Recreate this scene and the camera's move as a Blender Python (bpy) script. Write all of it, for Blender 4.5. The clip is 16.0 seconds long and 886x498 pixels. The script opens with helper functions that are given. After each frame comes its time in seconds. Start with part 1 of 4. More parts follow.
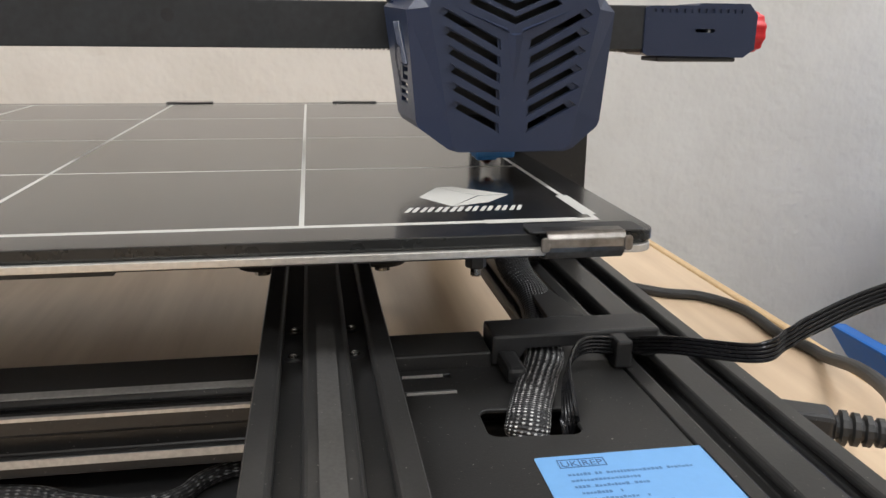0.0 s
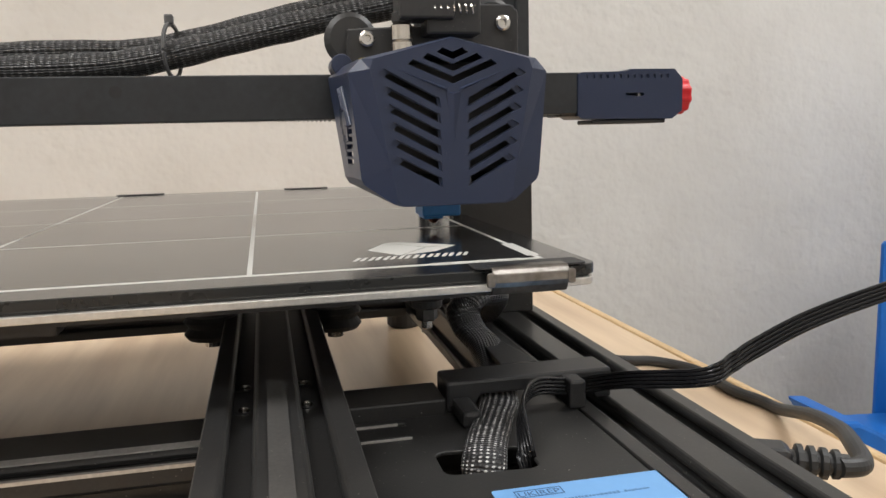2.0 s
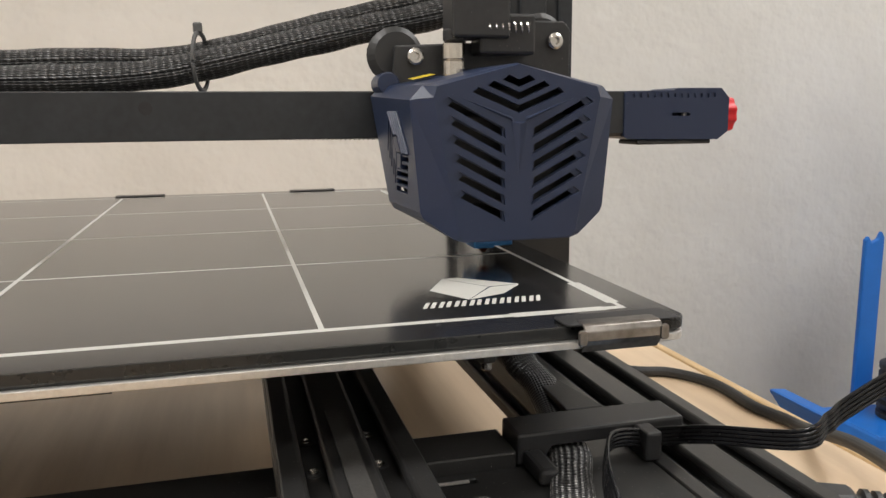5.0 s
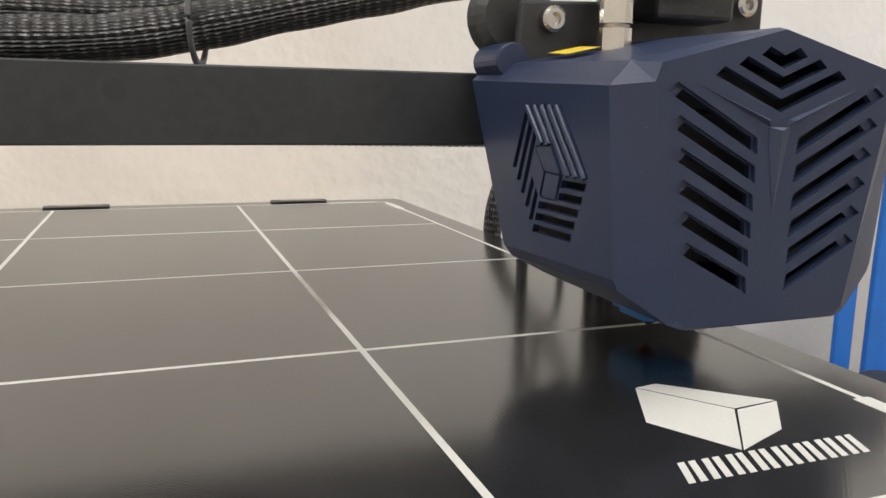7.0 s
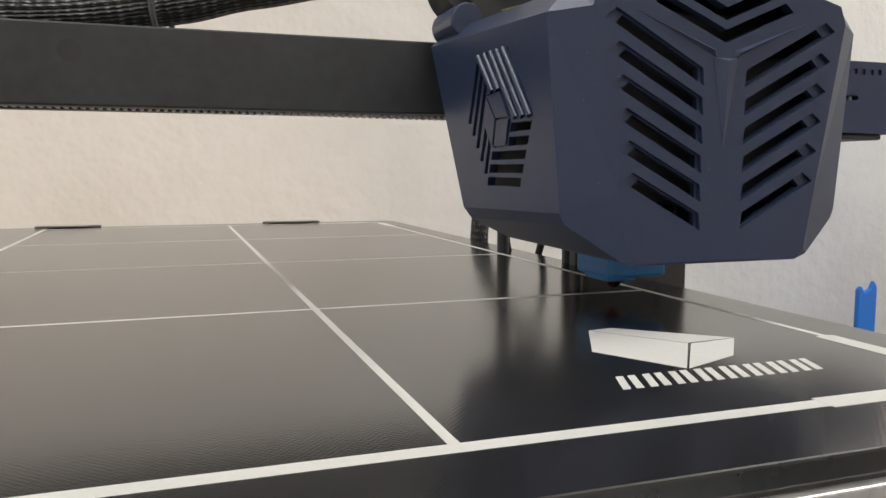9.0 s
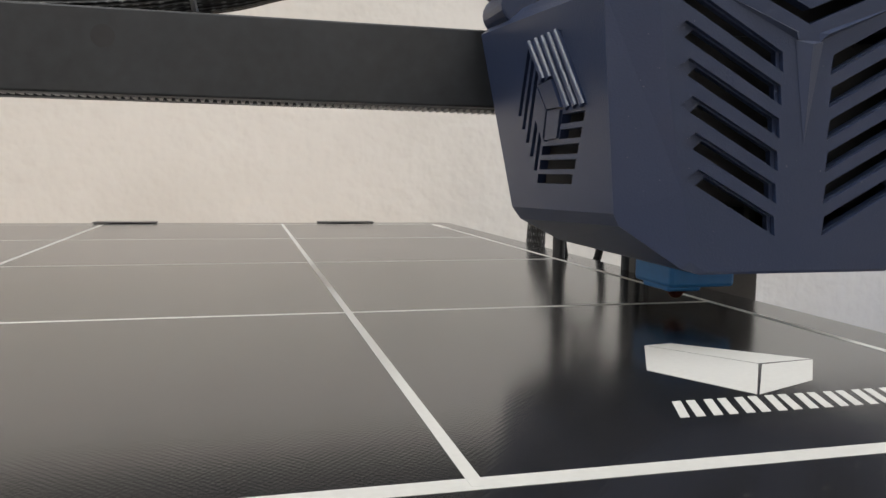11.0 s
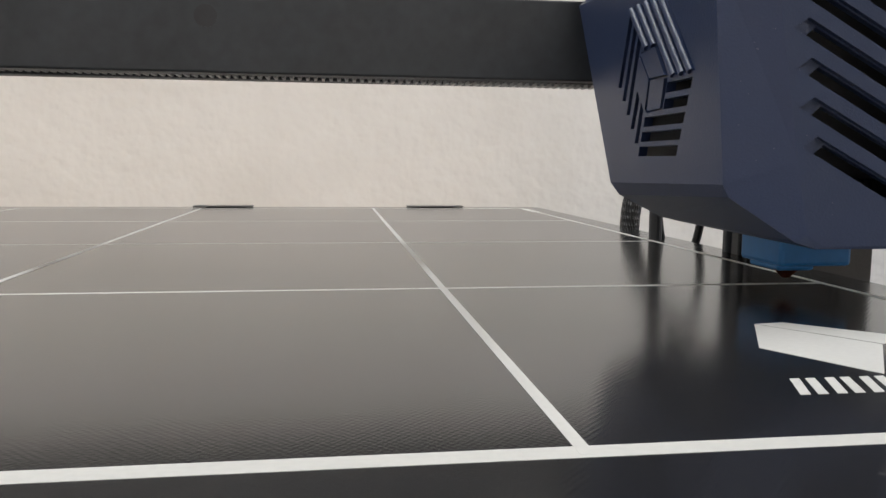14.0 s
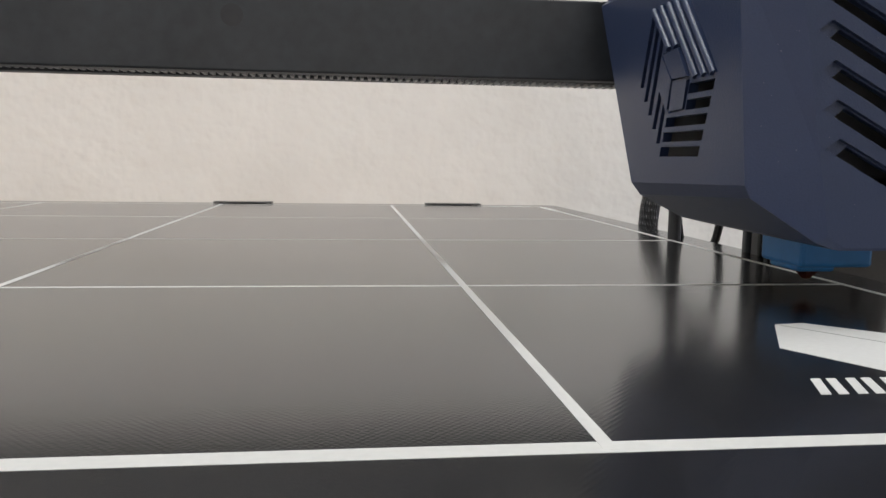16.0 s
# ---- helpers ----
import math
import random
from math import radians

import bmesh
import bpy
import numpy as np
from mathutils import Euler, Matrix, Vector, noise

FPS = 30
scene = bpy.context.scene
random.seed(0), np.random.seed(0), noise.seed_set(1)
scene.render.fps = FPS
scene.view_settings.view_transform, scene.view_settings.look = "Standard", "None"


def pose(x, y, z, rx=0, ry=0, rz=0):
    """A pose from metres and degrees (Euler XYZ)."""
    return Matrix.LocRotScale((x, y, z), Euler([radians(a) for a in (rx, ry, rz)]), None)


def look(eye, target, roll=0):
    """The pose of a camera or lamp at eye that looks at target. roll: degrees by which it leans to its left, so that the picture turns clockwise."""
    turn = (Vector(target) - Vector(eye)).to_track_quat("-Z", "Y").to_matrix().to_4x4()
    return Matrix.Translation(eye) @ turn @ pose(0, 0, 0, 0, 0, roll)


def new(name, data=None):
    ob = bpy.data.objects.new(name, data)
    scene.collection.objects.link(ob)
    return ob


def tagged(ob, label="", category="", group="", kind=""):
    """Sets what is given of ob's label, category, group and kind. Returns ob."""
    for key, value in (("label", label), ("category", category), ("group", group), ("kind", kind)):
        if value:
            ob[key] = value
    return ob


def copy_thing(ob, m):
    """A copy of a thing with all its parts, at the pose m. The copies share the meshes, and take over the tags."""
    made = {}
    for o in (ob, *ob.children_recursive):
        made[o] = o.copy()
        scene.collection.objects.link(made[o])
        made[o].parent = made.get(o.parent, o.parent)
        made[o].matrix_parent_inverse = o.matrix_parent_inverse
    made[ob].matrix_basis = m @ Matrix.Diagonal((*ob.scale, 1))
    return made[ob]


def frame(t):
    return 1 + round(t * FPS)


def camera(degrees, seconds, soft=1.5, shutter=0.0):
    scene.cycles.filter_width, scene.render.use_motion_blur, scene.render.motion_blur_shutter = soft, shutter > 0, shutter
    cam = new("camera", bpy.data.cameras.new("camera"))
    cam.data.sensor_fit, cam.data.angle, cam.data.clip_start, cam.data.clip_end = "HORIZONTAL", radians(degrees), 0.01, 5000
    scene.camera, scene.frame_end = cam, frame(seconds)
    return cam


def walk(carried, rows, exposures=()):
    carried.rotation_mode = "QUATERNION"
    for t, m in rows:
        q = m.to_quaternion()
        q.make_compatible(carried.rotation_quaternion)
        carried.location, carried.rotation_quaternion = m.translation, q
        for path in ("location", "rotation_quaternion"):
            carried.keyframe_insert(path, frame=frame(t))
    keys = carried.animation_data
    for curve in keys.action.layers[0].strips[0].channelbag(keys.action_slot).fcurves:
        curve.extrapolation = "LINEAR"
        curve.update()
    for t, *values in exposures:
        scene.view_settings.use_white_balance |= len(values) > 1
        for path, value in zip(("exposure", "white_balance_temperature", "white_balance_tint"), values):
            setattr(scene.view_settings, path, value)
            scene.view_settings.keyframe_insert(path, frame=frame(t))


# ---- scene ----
cam = camera(59.1, 16.0)
PATH = [
    (0, (-0.096, -0.23, 0.057), (0.225, 1.669, -0.482), 0.6),
    (0.5, (-0.095, -0.235, 0.05), (0.245, 1.665, -0.474), 0.3),
    (1, (-0.094, -0.238, 0.046), (0.282, 1.693, -0.314), -0.4),
    (1.5, (-0.093, -0.237, 0.043), (0.312, 1.695, -0.279), -1.2),
    (2, (-0.094, -0.238, 0.04), (0.342, 1.693, -0.246), -1.5),
    (2.5, (-0.094, -0.238, 0.042), (0.356, 1.69, -0.239), -1.5),
    (3, (-0.094, -0.238, 0.043), (0.37, 1.687, -0.238), -1.3),
    (3.5, (-0.095, -0.24, 0.044), (0.38, 1.682, -0.238), -1.0),
    (4, (-0.096, -0.239, 0.05), (0.374, 1.683, -0.238), -0.9),
    (4.5, (-0.11, -0.223, 0.055), (0.372, 1.693, -0.251), -0.5),
    (5, (-0.122, -0.212, 0.059), (0.39, 1.691, -0.281), -0.5),
    (5.2, (-0.131, -0.202, 0.06), (0.397, 1.696, -0.284), -0.9),
    (7.3, (-0.146, -0.076, 0.058), (0.550, 1.766, -0.292), 1.1),
    (7.5, (-0.144, -0.076, 0.051), (0.555, 1.765, -0.296), 1.1),
    (8, (-0.1324, -0.0845, 0.0416), (0.552, 1.773, -0.241), 0.8),
    (8.5, (-0.1319, -0.0867, 0.0353), (0.535, 1.785, -0.194), 0.0),
    (9, (-0.1316, -0.0858, 0.0334), (0.519, 1.795, -0.168), 0.0),
    (11.5, (-0.1220, -0.0726, 0.0309), (0.308, 1.870, -0.169), 0.3),
    (12.5, (-0.1235, -0.0731, 0.0295), (0.190, 1.890, -0.190), -0.7),
    (13.5, (-0.1246, -0.0710, 0.0281), (0.164, 1.896, -0.193), 0.3),
    (14.5, (-0.1243, -0.0715, 0.0281), (0.151, 1.897, -0.193), 0.6),
    (15.5, (-0.1258, -0.0720, 0.0281), (0.138, 1.898, -0.195), 0.9),
    (16, (-0.1260, -0.0729, 0.0284), (0.115, 1.899, -0.200), 0.9),
]
walk(cam, [(t, look(eye, target, roll)) for t, eye, target, roll in PATH],
     exposures=[(0, -0.17, 6090, 10), (2, -0.19, 6260, 10), (4, -0.21, 6360, 10), (5.2, -0.20, 6400, 10), (7.5, 0.08, 6300, 10), (8.2, 0.01, 6280, 10), (9, -0.12, 6260, 10), (11.5, -0.18, 6030, 10), (13.2, -0.22, 5990, 10), (14.5, -0.14, 5970, 10), (16, -0.15, 5900, 10)])

# ---- world and lights ----
world = bpy.data.worlds.new("world")
scene.world = world
world.use_nodes = True
world.node_tree.nodes["Background"].inputs[0].default_value = (0.9, 0.87, 0.82, 1)
world.node_tree.nodes["Background"].inputs[1].default_value = 0.05


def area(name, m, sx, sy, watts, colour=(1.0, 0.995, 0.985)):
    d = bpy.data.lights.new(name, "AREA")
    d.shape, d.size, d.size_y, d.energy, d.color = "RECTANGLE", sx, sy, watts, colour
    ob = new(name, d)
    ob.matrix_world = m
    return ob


# Assumed lamps, none in view: placed and powered to balance wall, head and bed.
area("assumed_ceiling_lamp", pose(-1.15, -0.30, 1.62, 0, 0, 0), 1.2, 0.45, 29, (1.0, 0.975, 0.94))
area("assumed_ceiling_lamp", pose(0.20, -1.45, 1.62, 0, 0, 0), 1.2, 0.45, 10, (1.0, 0.98, 0.95))
area("assumed_ceiling_lamp", pose(1.45, 0.10, 1.62, 0, 0, 0), 1.2, 0.45, 27, (1.0, 0.985, 0.96))


# ---- materials ----
def material(name):
    m = bpy.data.materials.new(name)
    m.use_nodes = True
    nt = m.node_tree
    return m, nt, nt.nodes["Principled BSDF"]


def surface(name, colour, rough=0.5, metal=0.0, vary=0.12, grain=400.0, bump=0.05, spec=0.5, big=25.0, dust=0.0):
    """Noise at two scales in colour and roughness, with fine relief."""
    m, nt, b = material(name)
    N, Lk = nt.nodes, nt.links
    co = N.new("ShaderNodeTexCoord")
    n1, n2 = N.new("ShaderNodeTexNoise"), N.new("ShaderNodeTexNoise")
    n1.inputs["Scale"].default_value, n2.inputs["Scale"].default_value = grain, big
    n1.inputs["Detail"].default_value, n2.inputs["Detail"].default_value = 3, 4
    Lk.new(co.outputs["Object"], n1.inputs["Vector"])
    Lk.new(co.outputs["Object"], n2.inputs["Vector"])
    add = N.new("ShaderNodeMath")
    add.operation = "ADD"
    Lk.new(n1.outputs["Fac"], add.inputs[0])
    Lk.new(n2.outputs["Fac"], add.inputs[1])
    ramp = N.new("ShaderNodeMapRange")
    ramp.inputs["From Min"].default_value, ramp.inputs["From Max"].default_value = 0.6, 1.4
    ramp.inputs["To Min"].default_value, ramp.inputs["To Max"].default_value = 1 - vary, 1 + vary
    Lk.new(add.outputs[0], ramp.inputs["Value"])
    mul = N.new("ShaderNodeVectorMath")
    mul.operation = "SCALE"
    mul.inputs[0].default_value = colour
    Lk.new(ramp.outputs[0], mul.inputs["Scale"])
    out = mul.outputs[0]
    if dust:
        vo = N.new("ShaderNodeTexNoise")
        vo.inputs["Scale"].default_value = 1100
        Lk.new(co.outputs["Object"], vo.inputs["Vector"])
        th = N.new("ShaderNodeMapRange")
        th.inputs["From Min"].default_value, th.inputs["From Max"].default_value = 0.735, 0.76
        th.inputs["To Max"].default_value = dust
        Lk.new(vo.outputs["Fac"], th.inputs["Value"])
        mx = N.new("ShaderNodeMix")
        mx.data_type = "RGBA"
        mx.inputs["B"].default_value = (0.5, 0.47, 0.43, 1)
        Lk.new(th.outputs[0], mx.inputs["Factor"])
        Lk.new(out, mx.inputs["A"])
        out = mx.outputs["Result"]
    Lk.new(out, b.inputs["Base Color"])
    rr = N.new("ShaderNodeMapRange")
    rr.inputs["To Min"].default_value, rr.inputs["To Max"].default_value = rough * 0.85, min(1, rough * 1.15)
    Lk.new(n2.outputs["Fac"], rr.inputs["Value"])
    Lk.new(rr.outputs[0], b.inputs["Roughness"])
    b.inputs["Metallic"].default_value = metal
    b.inputs["Specular IOR Level"].default_value = spec
    if bump:
        bp = N.new("ShaderNodeBump")
        bp.inputs["Strength"].default_value, bp.inputs["Distance"].default_value = bump, 0.0004
        Lk.new(n1.outputs["Fac"], bp.inputs["Height"])
        Lk.new(bp.outputs[0], b.inputs["Normal"])
    return m


def plaster():
    m, nt, b = material("plaster")
    N, Lk = nt.nodes, nt.links
    co = N.new("ShaderNodeTexCoord")
    n1, n2, n3 = N.new("ShaderNodeTexNoise"), N.new("ShaderNodeTexNoise"), N.new("ShaderNodeTexVoronoi")
    n1.inputs["Scale"].default_value, n1.inputs["Detail"].default_value = 48, 1.5
    n2.inputs["Scale"].default_value, n2.inputs["Detail"].default_value = 5, 3
    n3.inputs["Scale"].default_value = 34
    for n in (n1, n2, n3):
        Lk.new(co.outputs["Object"], n.inputs["Vector"])
    r = N.new("ShaderNodeValToRGB")
    r.color_ramp.elements[0].color, r.color_ramp.elements[1].color = (0.632, 0.612, 0.576, 1), (0.682, 0.664, 0.630, 1)
    r.color_ramp.elements[0].position, r.color_ramp.elements[1].position = 0.35, 0.65
    Lk.new(n2.outputs["Fac"], r.inputs[0])
    Lk.new(r.outputs[0], b.inputs["Base Color"])
    b.inputs["Roughness"].default_value = 0.85
    ad = N.new("ShaderNodeMath")
    ad.operation = "MULTIPLY_ADD"
    ad.inputs[1].default_value = 0.35
    Lk.new(n3.outputs["Distance"], ad.inputs[0])
    Lk.new(n1.outputs["Fac"], ad.inputs[2])
    bp = N.new("ShaderNodeBump")
    bp.inputs["Strength"].default_value, bp.inputs["Distance"].default_value = 0.40, 0.006
    Lk.new(ad.outputs[0], bp.inputs["Height"])
    Lk.new(bp.outputs[0], b.inputs["Normal"])
    return m


def wood():
    m, nt, b = material("pale_wood")
    N, Lk = nt.nodes, nt.links
    co, mp = N.new("ShaderNodeTexCoord"), N.new("ShaderNodeMapping")
    mp.inputs["Scale"].default_value = (16, 1.2, 16)
    Lk.new(co.outputs["Object"], mp.inputs["Vector"])
    n1, n2 = N.new("ShaderNodeTexNoise"), N.new("ShaderNodeTexNoise")
    n1.inputs["Scale"].default_value, n1.inputs["Detail"].default_value = 3.0, 8
    n2.inputs["Scale"].default_value, n2.inputs["Detail"].default_value = 60, 2
    Lk.new(mp.outputs[0], n1.inputs["Vector"])
    Lk.new(mp.outputs[0], n2.inputs["Vector"])
    r = N.new("ShaderNodeValToRGB")
    r.color_ramp.elements[0].color, r.color_ramp.elements[1].color = (0.52, 0.37, 0.235, 1), (0.70, 0.54, 0.37, 1)
    r.color_ramp.elements[0].position, r.color_ramp.elements[1].position = 0.3, 0.7
    Lk.new(n1.outputs["Fac"], r.inputs[0])
    Lk.new(r.outputs[0], b.inputs["Base Color"])
    b.inputs["Roughness"].default_value = 0.33
    bp = N.new("ShaderNodeBump")
    bp.inputs["Strength"].default_value, bp.inputs["Distance"].default_value = 0.08, 0.0005
    Lk.new(n2.outputs["Fac"], bp.inputs["Height"])
    Lk.new(bp.outputs[0], b.inputs["Normal"])
    return m


def coated_glass():
    """Near-black coated print glass with a fine woven relief, glossier at a low angle."""
    m, nt, b = material("coated_glass")
    N, Lk = nt.nodes, nt.links
    co = N.new("ShaderNodeTexCoord")
    mp = N.new("ShaderNodeMapping")
    mp.inputs["Rotation"].default_value = (0, 0, radians(45))
    Lk.new(co.outputs["Object"], mp.inputs["Vector"])
    w1, w2 = N.new("ShaderNodeTexWave"), N.new("ShaderNodeTexWave")
    w1.bands_direction, w2.bands_direction = "X", "Y"
    for w in (w1, w2):
        w.inputs["Scale"].default_value = 430
        Lk.new(mp.outputs[0], w.inputs["Vector"])
    mul = N.new("ShaderNodeMath")
    mul.operation = "ADD"
    Lk.new(w1.outputs["Fac"], mul.inputs[0])
    Lk.new(w2.outputs["Fac"], mul.inputs[1])
    n = N.new("ShaderNodeTexNoise")
    n.inputs["Scale"].default_value, n.inputs["Detail"].default_value = 14, 5
    Lk.new(co.outputs["Object"], n.inputs["Vector"])
    rr = N.new("ShaderNodeMapRange")
    rr.inputs["To Min"].default_value, rr.inputs["To Max"].default_value = 0.13, 0.20
    Lk.new(n.outputs["Fac"], rr.inputs["Value"])
    Lk.new(rr.outputs[0], b.inputs["Roughness"])
    sp = N.new("ShaderNodeTexNoise")
    sp.inputs["Scale"].default_value = 420
    Lk.new(co.outputs["Object"], sp.inputs["Vector"])
    cr = N.new("ShaderNodeValToRGB")
    cr.color_ramp.elements[0].position, cr.color_ramp.elements[1].position = 0.73, 0.78
    cr.color_ramp.elements[0].color, cr.color_ramp.elements[1].color = (0.014, 0.014, 0.0145, 1), (0.10, 0.095, 0.09, 1)
    Lk.new(sp.outputs["Fac"], cr.inputs[0])
    Lk.new(cr.outputs[0], b.inputs["Base Color"])
    b.inputs["IOR"].default_value = 2.2
    bp = N.new("ShaderNodeBump")
    bp.inputs["Strength"].default_value, bp.inputs["Distance"].default_value = 0.052, 0.00005
    Lk.new(mul.outputs[0], bp.inputs["Height"])
    Lk.new(bp.outputs[0], b.inputs["Normal"])
    return m


def braid(name, light=(0.42, 0.42, 0.42), pitch=700.0, cover=0.25, lean=0.38):
    """Expandable sleeve: crossed strands, bright where a strand lies on top."""
    m, nt, b = material(name)
    N, Lk = nt.nodes, nt.links
    uv, sep = N.new("ShaderNodeUVMap"), N.new("ShaderNodeSeparateXYZ")
    Lk.new(uv.outputs[0], sep.inputs[0])
    waves = []
    for sign in (1, -1):
        a = N.new("ShaderNodeMath")
        a.operation = "MULTIPLY_ADD"
        a.inputs[1].default_value = lean * sign
        Lk.new(sep.outputs["Y"], a.inputs[0])
        Lk.new(sep.outputs["X"], a.inputs[2])
        s = N.new("ShaderNodeMath")
        s.operation = "MULTIPLY"
        s.inputs[1].default_value = pitch * 2.4
        Lk.new(a.outputs[0], s.inputs[0])
        w = N.new("ShaderNodeMath")
        w.operation = "SINE"
        Lk.new(s.outputs[0], w.inputs[0])
        waves.append(w)
    p = N.new("ShaderNodeMath")
    p.operation = "MULTIPLY"
    Lk.new(waves[0].outputs[0], p.inputs[0])
    Lk.new(waves[1].outputs[0], p.inputs[1])
    r = N.new("ShaderNodeMapRange")
    r.inputs["From Min"].default_value, r.inputs["From Max"].default_value = cover, cover + 0.35
    Lk.new(p.outputs[0], r.inputs["Value"])
    pn = N.new("ShaderNodeTexNoise")
    pn.inputs["Scale"].default_value = 420
    Lk.new(uv.outputs[0], pn.inputs["Vector"])
    pr = N.new("ShaderNodeMapRange")
    pr.inputs["From Min"].default_value, pr.inputs["From Max"].default_value = 0.38, 0.62
    Lk.new(pn.outputs["Fac"], pr.inputs["Value"])
    pm_ = N.new("ShaderNodeMath")
    pm_.operation = "MULTIPLY"
    Lk.new(r.outputs[0], pm_.inputs[0])
    Lk.new(pr.outputs[0], pm_.inputs[1])
    r = pm_
    mx = N.new("ShaderNodeMix")
    mx.data_type = "RGBA"
    mx.inputs["A"].default_value, mx.inputs["B"].default_value = (0.012, 0.012, 0.013, 1), (*light, 1)
    Lk.new(r.outputs[0], mx.inputs["Factor"])
    Lk.new(mx.outputs["Result"], b.inputs["Base Color"])
    b.inputs["Roughness"].default_value = 0.35
    bp = N.new("ShaderNodeBump")
    bp.inputs["Strength"].default_value, bp.inputs["Distance"].default_value = 0.6, 0.0005
    Lk.new(p.outputs[0], bp.inputs["Height"])
    Lk.new(bp.outputs[0], b.inputs["Normal"])
    return m


PLASTER, WOOD, GLASS = plaster(), wood(), coated_glass()
WOOD_EDGE = surface("wood_edge", (0.62, 0.44, 0.24), 0.5, big=40, vary=0.15)
CEIL = surface("ceiling_paint", (0.75, 0.72, 0.68), 0.9, grain=60, bump=0.2)
FLOOR = surface("floor_vinyl", (0.30, 0.27, 0.24), 0.5, big=6, vary=0.2)
ANOD = surface("black_anodised", (0.025, 0.0245, 0.024), 0.33, 0.0, vary=0.25, grain=900, bump=0.05, dust=0.5)
# Light grey carries the brightness of lit slot edges on black metal.
ANOD_LIP = surface("brightened_lip", (0.62, 0.60, 0.575), 0.38, 0.45, vary=0.22, grain=700, bump=0.06)
BEAMBLK = surface("satin_black_beam", (0.023, 0.0255, 0.029), 0.40, vary=0.3, grain=300, big=60, bump=0.03)
PLATE = surface("matt_black_steel", (0.024, 0.0235, 0.023), 0.46, vary=0.3, grain=1500, bump=0.12, dust=0.6)
BLACK = surface("black_plastic", (0.026, 0.026, 0.027), 0.42, vary=0.2, dust=0.25)
DEEP = surface("dark_interior", (0.022, 0.022, 0.023), 0.6, vary=0.2)
NAVY = surface("navy_plastic", (0.020, 0.031, 0.071), 0.36, vary=0.06, grain=2600, big=30, bump=0.16, dust=0.12)
SILI = surface("blue_silicone", (0.035, 0.20, 0.50), 0.45, vary=0.1)
BRASS = surface("heated_brass", (0.22, 0.06, 0.03), 0.35, 0.8, vary=0.3)
SATIN = surface("satin_grey_black", (0.060, 0.058, 0.055), 0.42, vary=0.3, grain=900, big=50, dust=0.4)
STEEL = surface("steel", (0.60, 0.58, 0.55), 0.24, 1.0, vary=0.12, grain=700, bump=0.03)
NICKEL = surface("nickel", (0.70, 0.66, 0.60), 0.2, 1.0, vary=0.1)
CLIPSTEEL = surface("dull_clip_steel", (0.30, 0.28, 0.26), 0.30, 1.0, vary=0.3, grain=500, big=120, bump=0.05)
ALU = surface("bare_aluminium", (0.68, 0.66, 0.63), 0.36, 0.75, vary=0.18, grain=600, bump=0.08)
INK = surface("white_screen_print", (0.50, 0.495, 0.465), 0.55, vary=0.06, grain=900, bump=0.02)
GLASS_EDGE = surface("ground_glass_edge", (0.016, 0.017, 0.017), 0.28, vary=0.3, grain=700, big=90, bump=0.04)
RUBBER = surface("black_rubber", (0.024, 0.024, 0.024), 0.5, vary=0.2)
WIRE = surface("black_wire", (0.012, 0.012, 0.013), 0.24, vary=0.3, spec=0.28)
RED = surface("red_plastic", (0.62, 0.012, 0.02), 0.4, vary=0.08)
BLUEP = surface("blue_plastic", (0.012, 0.14, 0.52), 0.42, vary=0.12)
PAPERB = surface("blue_paper", (0.17, 0.37, 0.68), 0.5, vary=0.03)
PAPERW = surface("white_paper", (0.62, 0.61, 0.59), 0.55, vary=0.03)
TEXTINK = surface("dark_ink", (0.05, 0.11, 0.24), 0.6, vary=0.05)
FADEDINK = surface("faded_ink", (0.085, 0.19, 0.38), 0.6, vary=0.15, grain=3000)
YELLOW = surface("yellow_sticker", (0.70, 0.52, 0.03), 0.5, vary=0.08)
GREYTIE = surface("grey_tie", (0.10, 0.10, 0.10), 0.4)
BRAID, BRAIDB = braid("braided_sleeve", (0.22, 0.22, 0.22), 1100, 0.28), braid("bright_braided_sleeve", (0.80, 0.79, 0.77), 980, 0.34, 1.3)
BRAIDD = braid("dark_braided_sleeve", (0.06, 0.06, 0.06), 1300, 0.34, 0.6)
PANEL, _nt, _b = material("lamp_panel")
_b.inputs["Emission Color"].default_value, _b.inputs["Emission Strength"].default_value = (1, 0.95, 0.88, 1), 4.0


# ---- building helpers ----
def link(name, bm, mat, parent=None, label="", smooth=False, bevel=0.0, segs=2, m=None):
    me = bpy.data.meshes.new(name)
    bmesh.ops.recalc_face_normals(bm, faces=bm.faces)
    bm.to_mesh(me)
    bm.free()
    me.materials.append(mat)
    ob = new(name, me)
    if smooth:
        for p in me.polygons:
            p.use_smooth = True
    if bevel:
        mod = ob.modifiers.new("bevel", "BEVEL")
        mod.width, mod.segments, mod.limit_method, mod.angle_limit = bevel, segs, "ANGLE", radians(30)
        mod.harden_normals = False
    if m:
        ob.matrix_world = m
    if parent:
        ob.parent = parent
    if label:
        ob["label"] = label
    return ob


def part(name, bm, mat, parent, label="", smooth=False, bevel=0.0, segs=2):
    return link(name, bm, mat, parent, label, smooth, bevel, segs)


def thing(name, label, category, group="", kind=""):
    return tagged(new(name), label, category, group, kind)


def box(x0, x1, y0, y1, z0, z1, bm=None):
    bm = bm or bmesh.new()
    v = [bm.verts.new((x, y, z)) for z in (z0, z1) for x, y in ((x0, y0), (x1, y0), (x1, y1), (x0, y1))]
    for f in ((0, 3, 2, 1), (4, 5, 6, 7), (0, 1, 5, 4), (1, 2, 6, 5), (2, 3, 7, 6), (3, 0, 4, 7)):
        bm.faces.new([v[i] for i in f])
    return bm


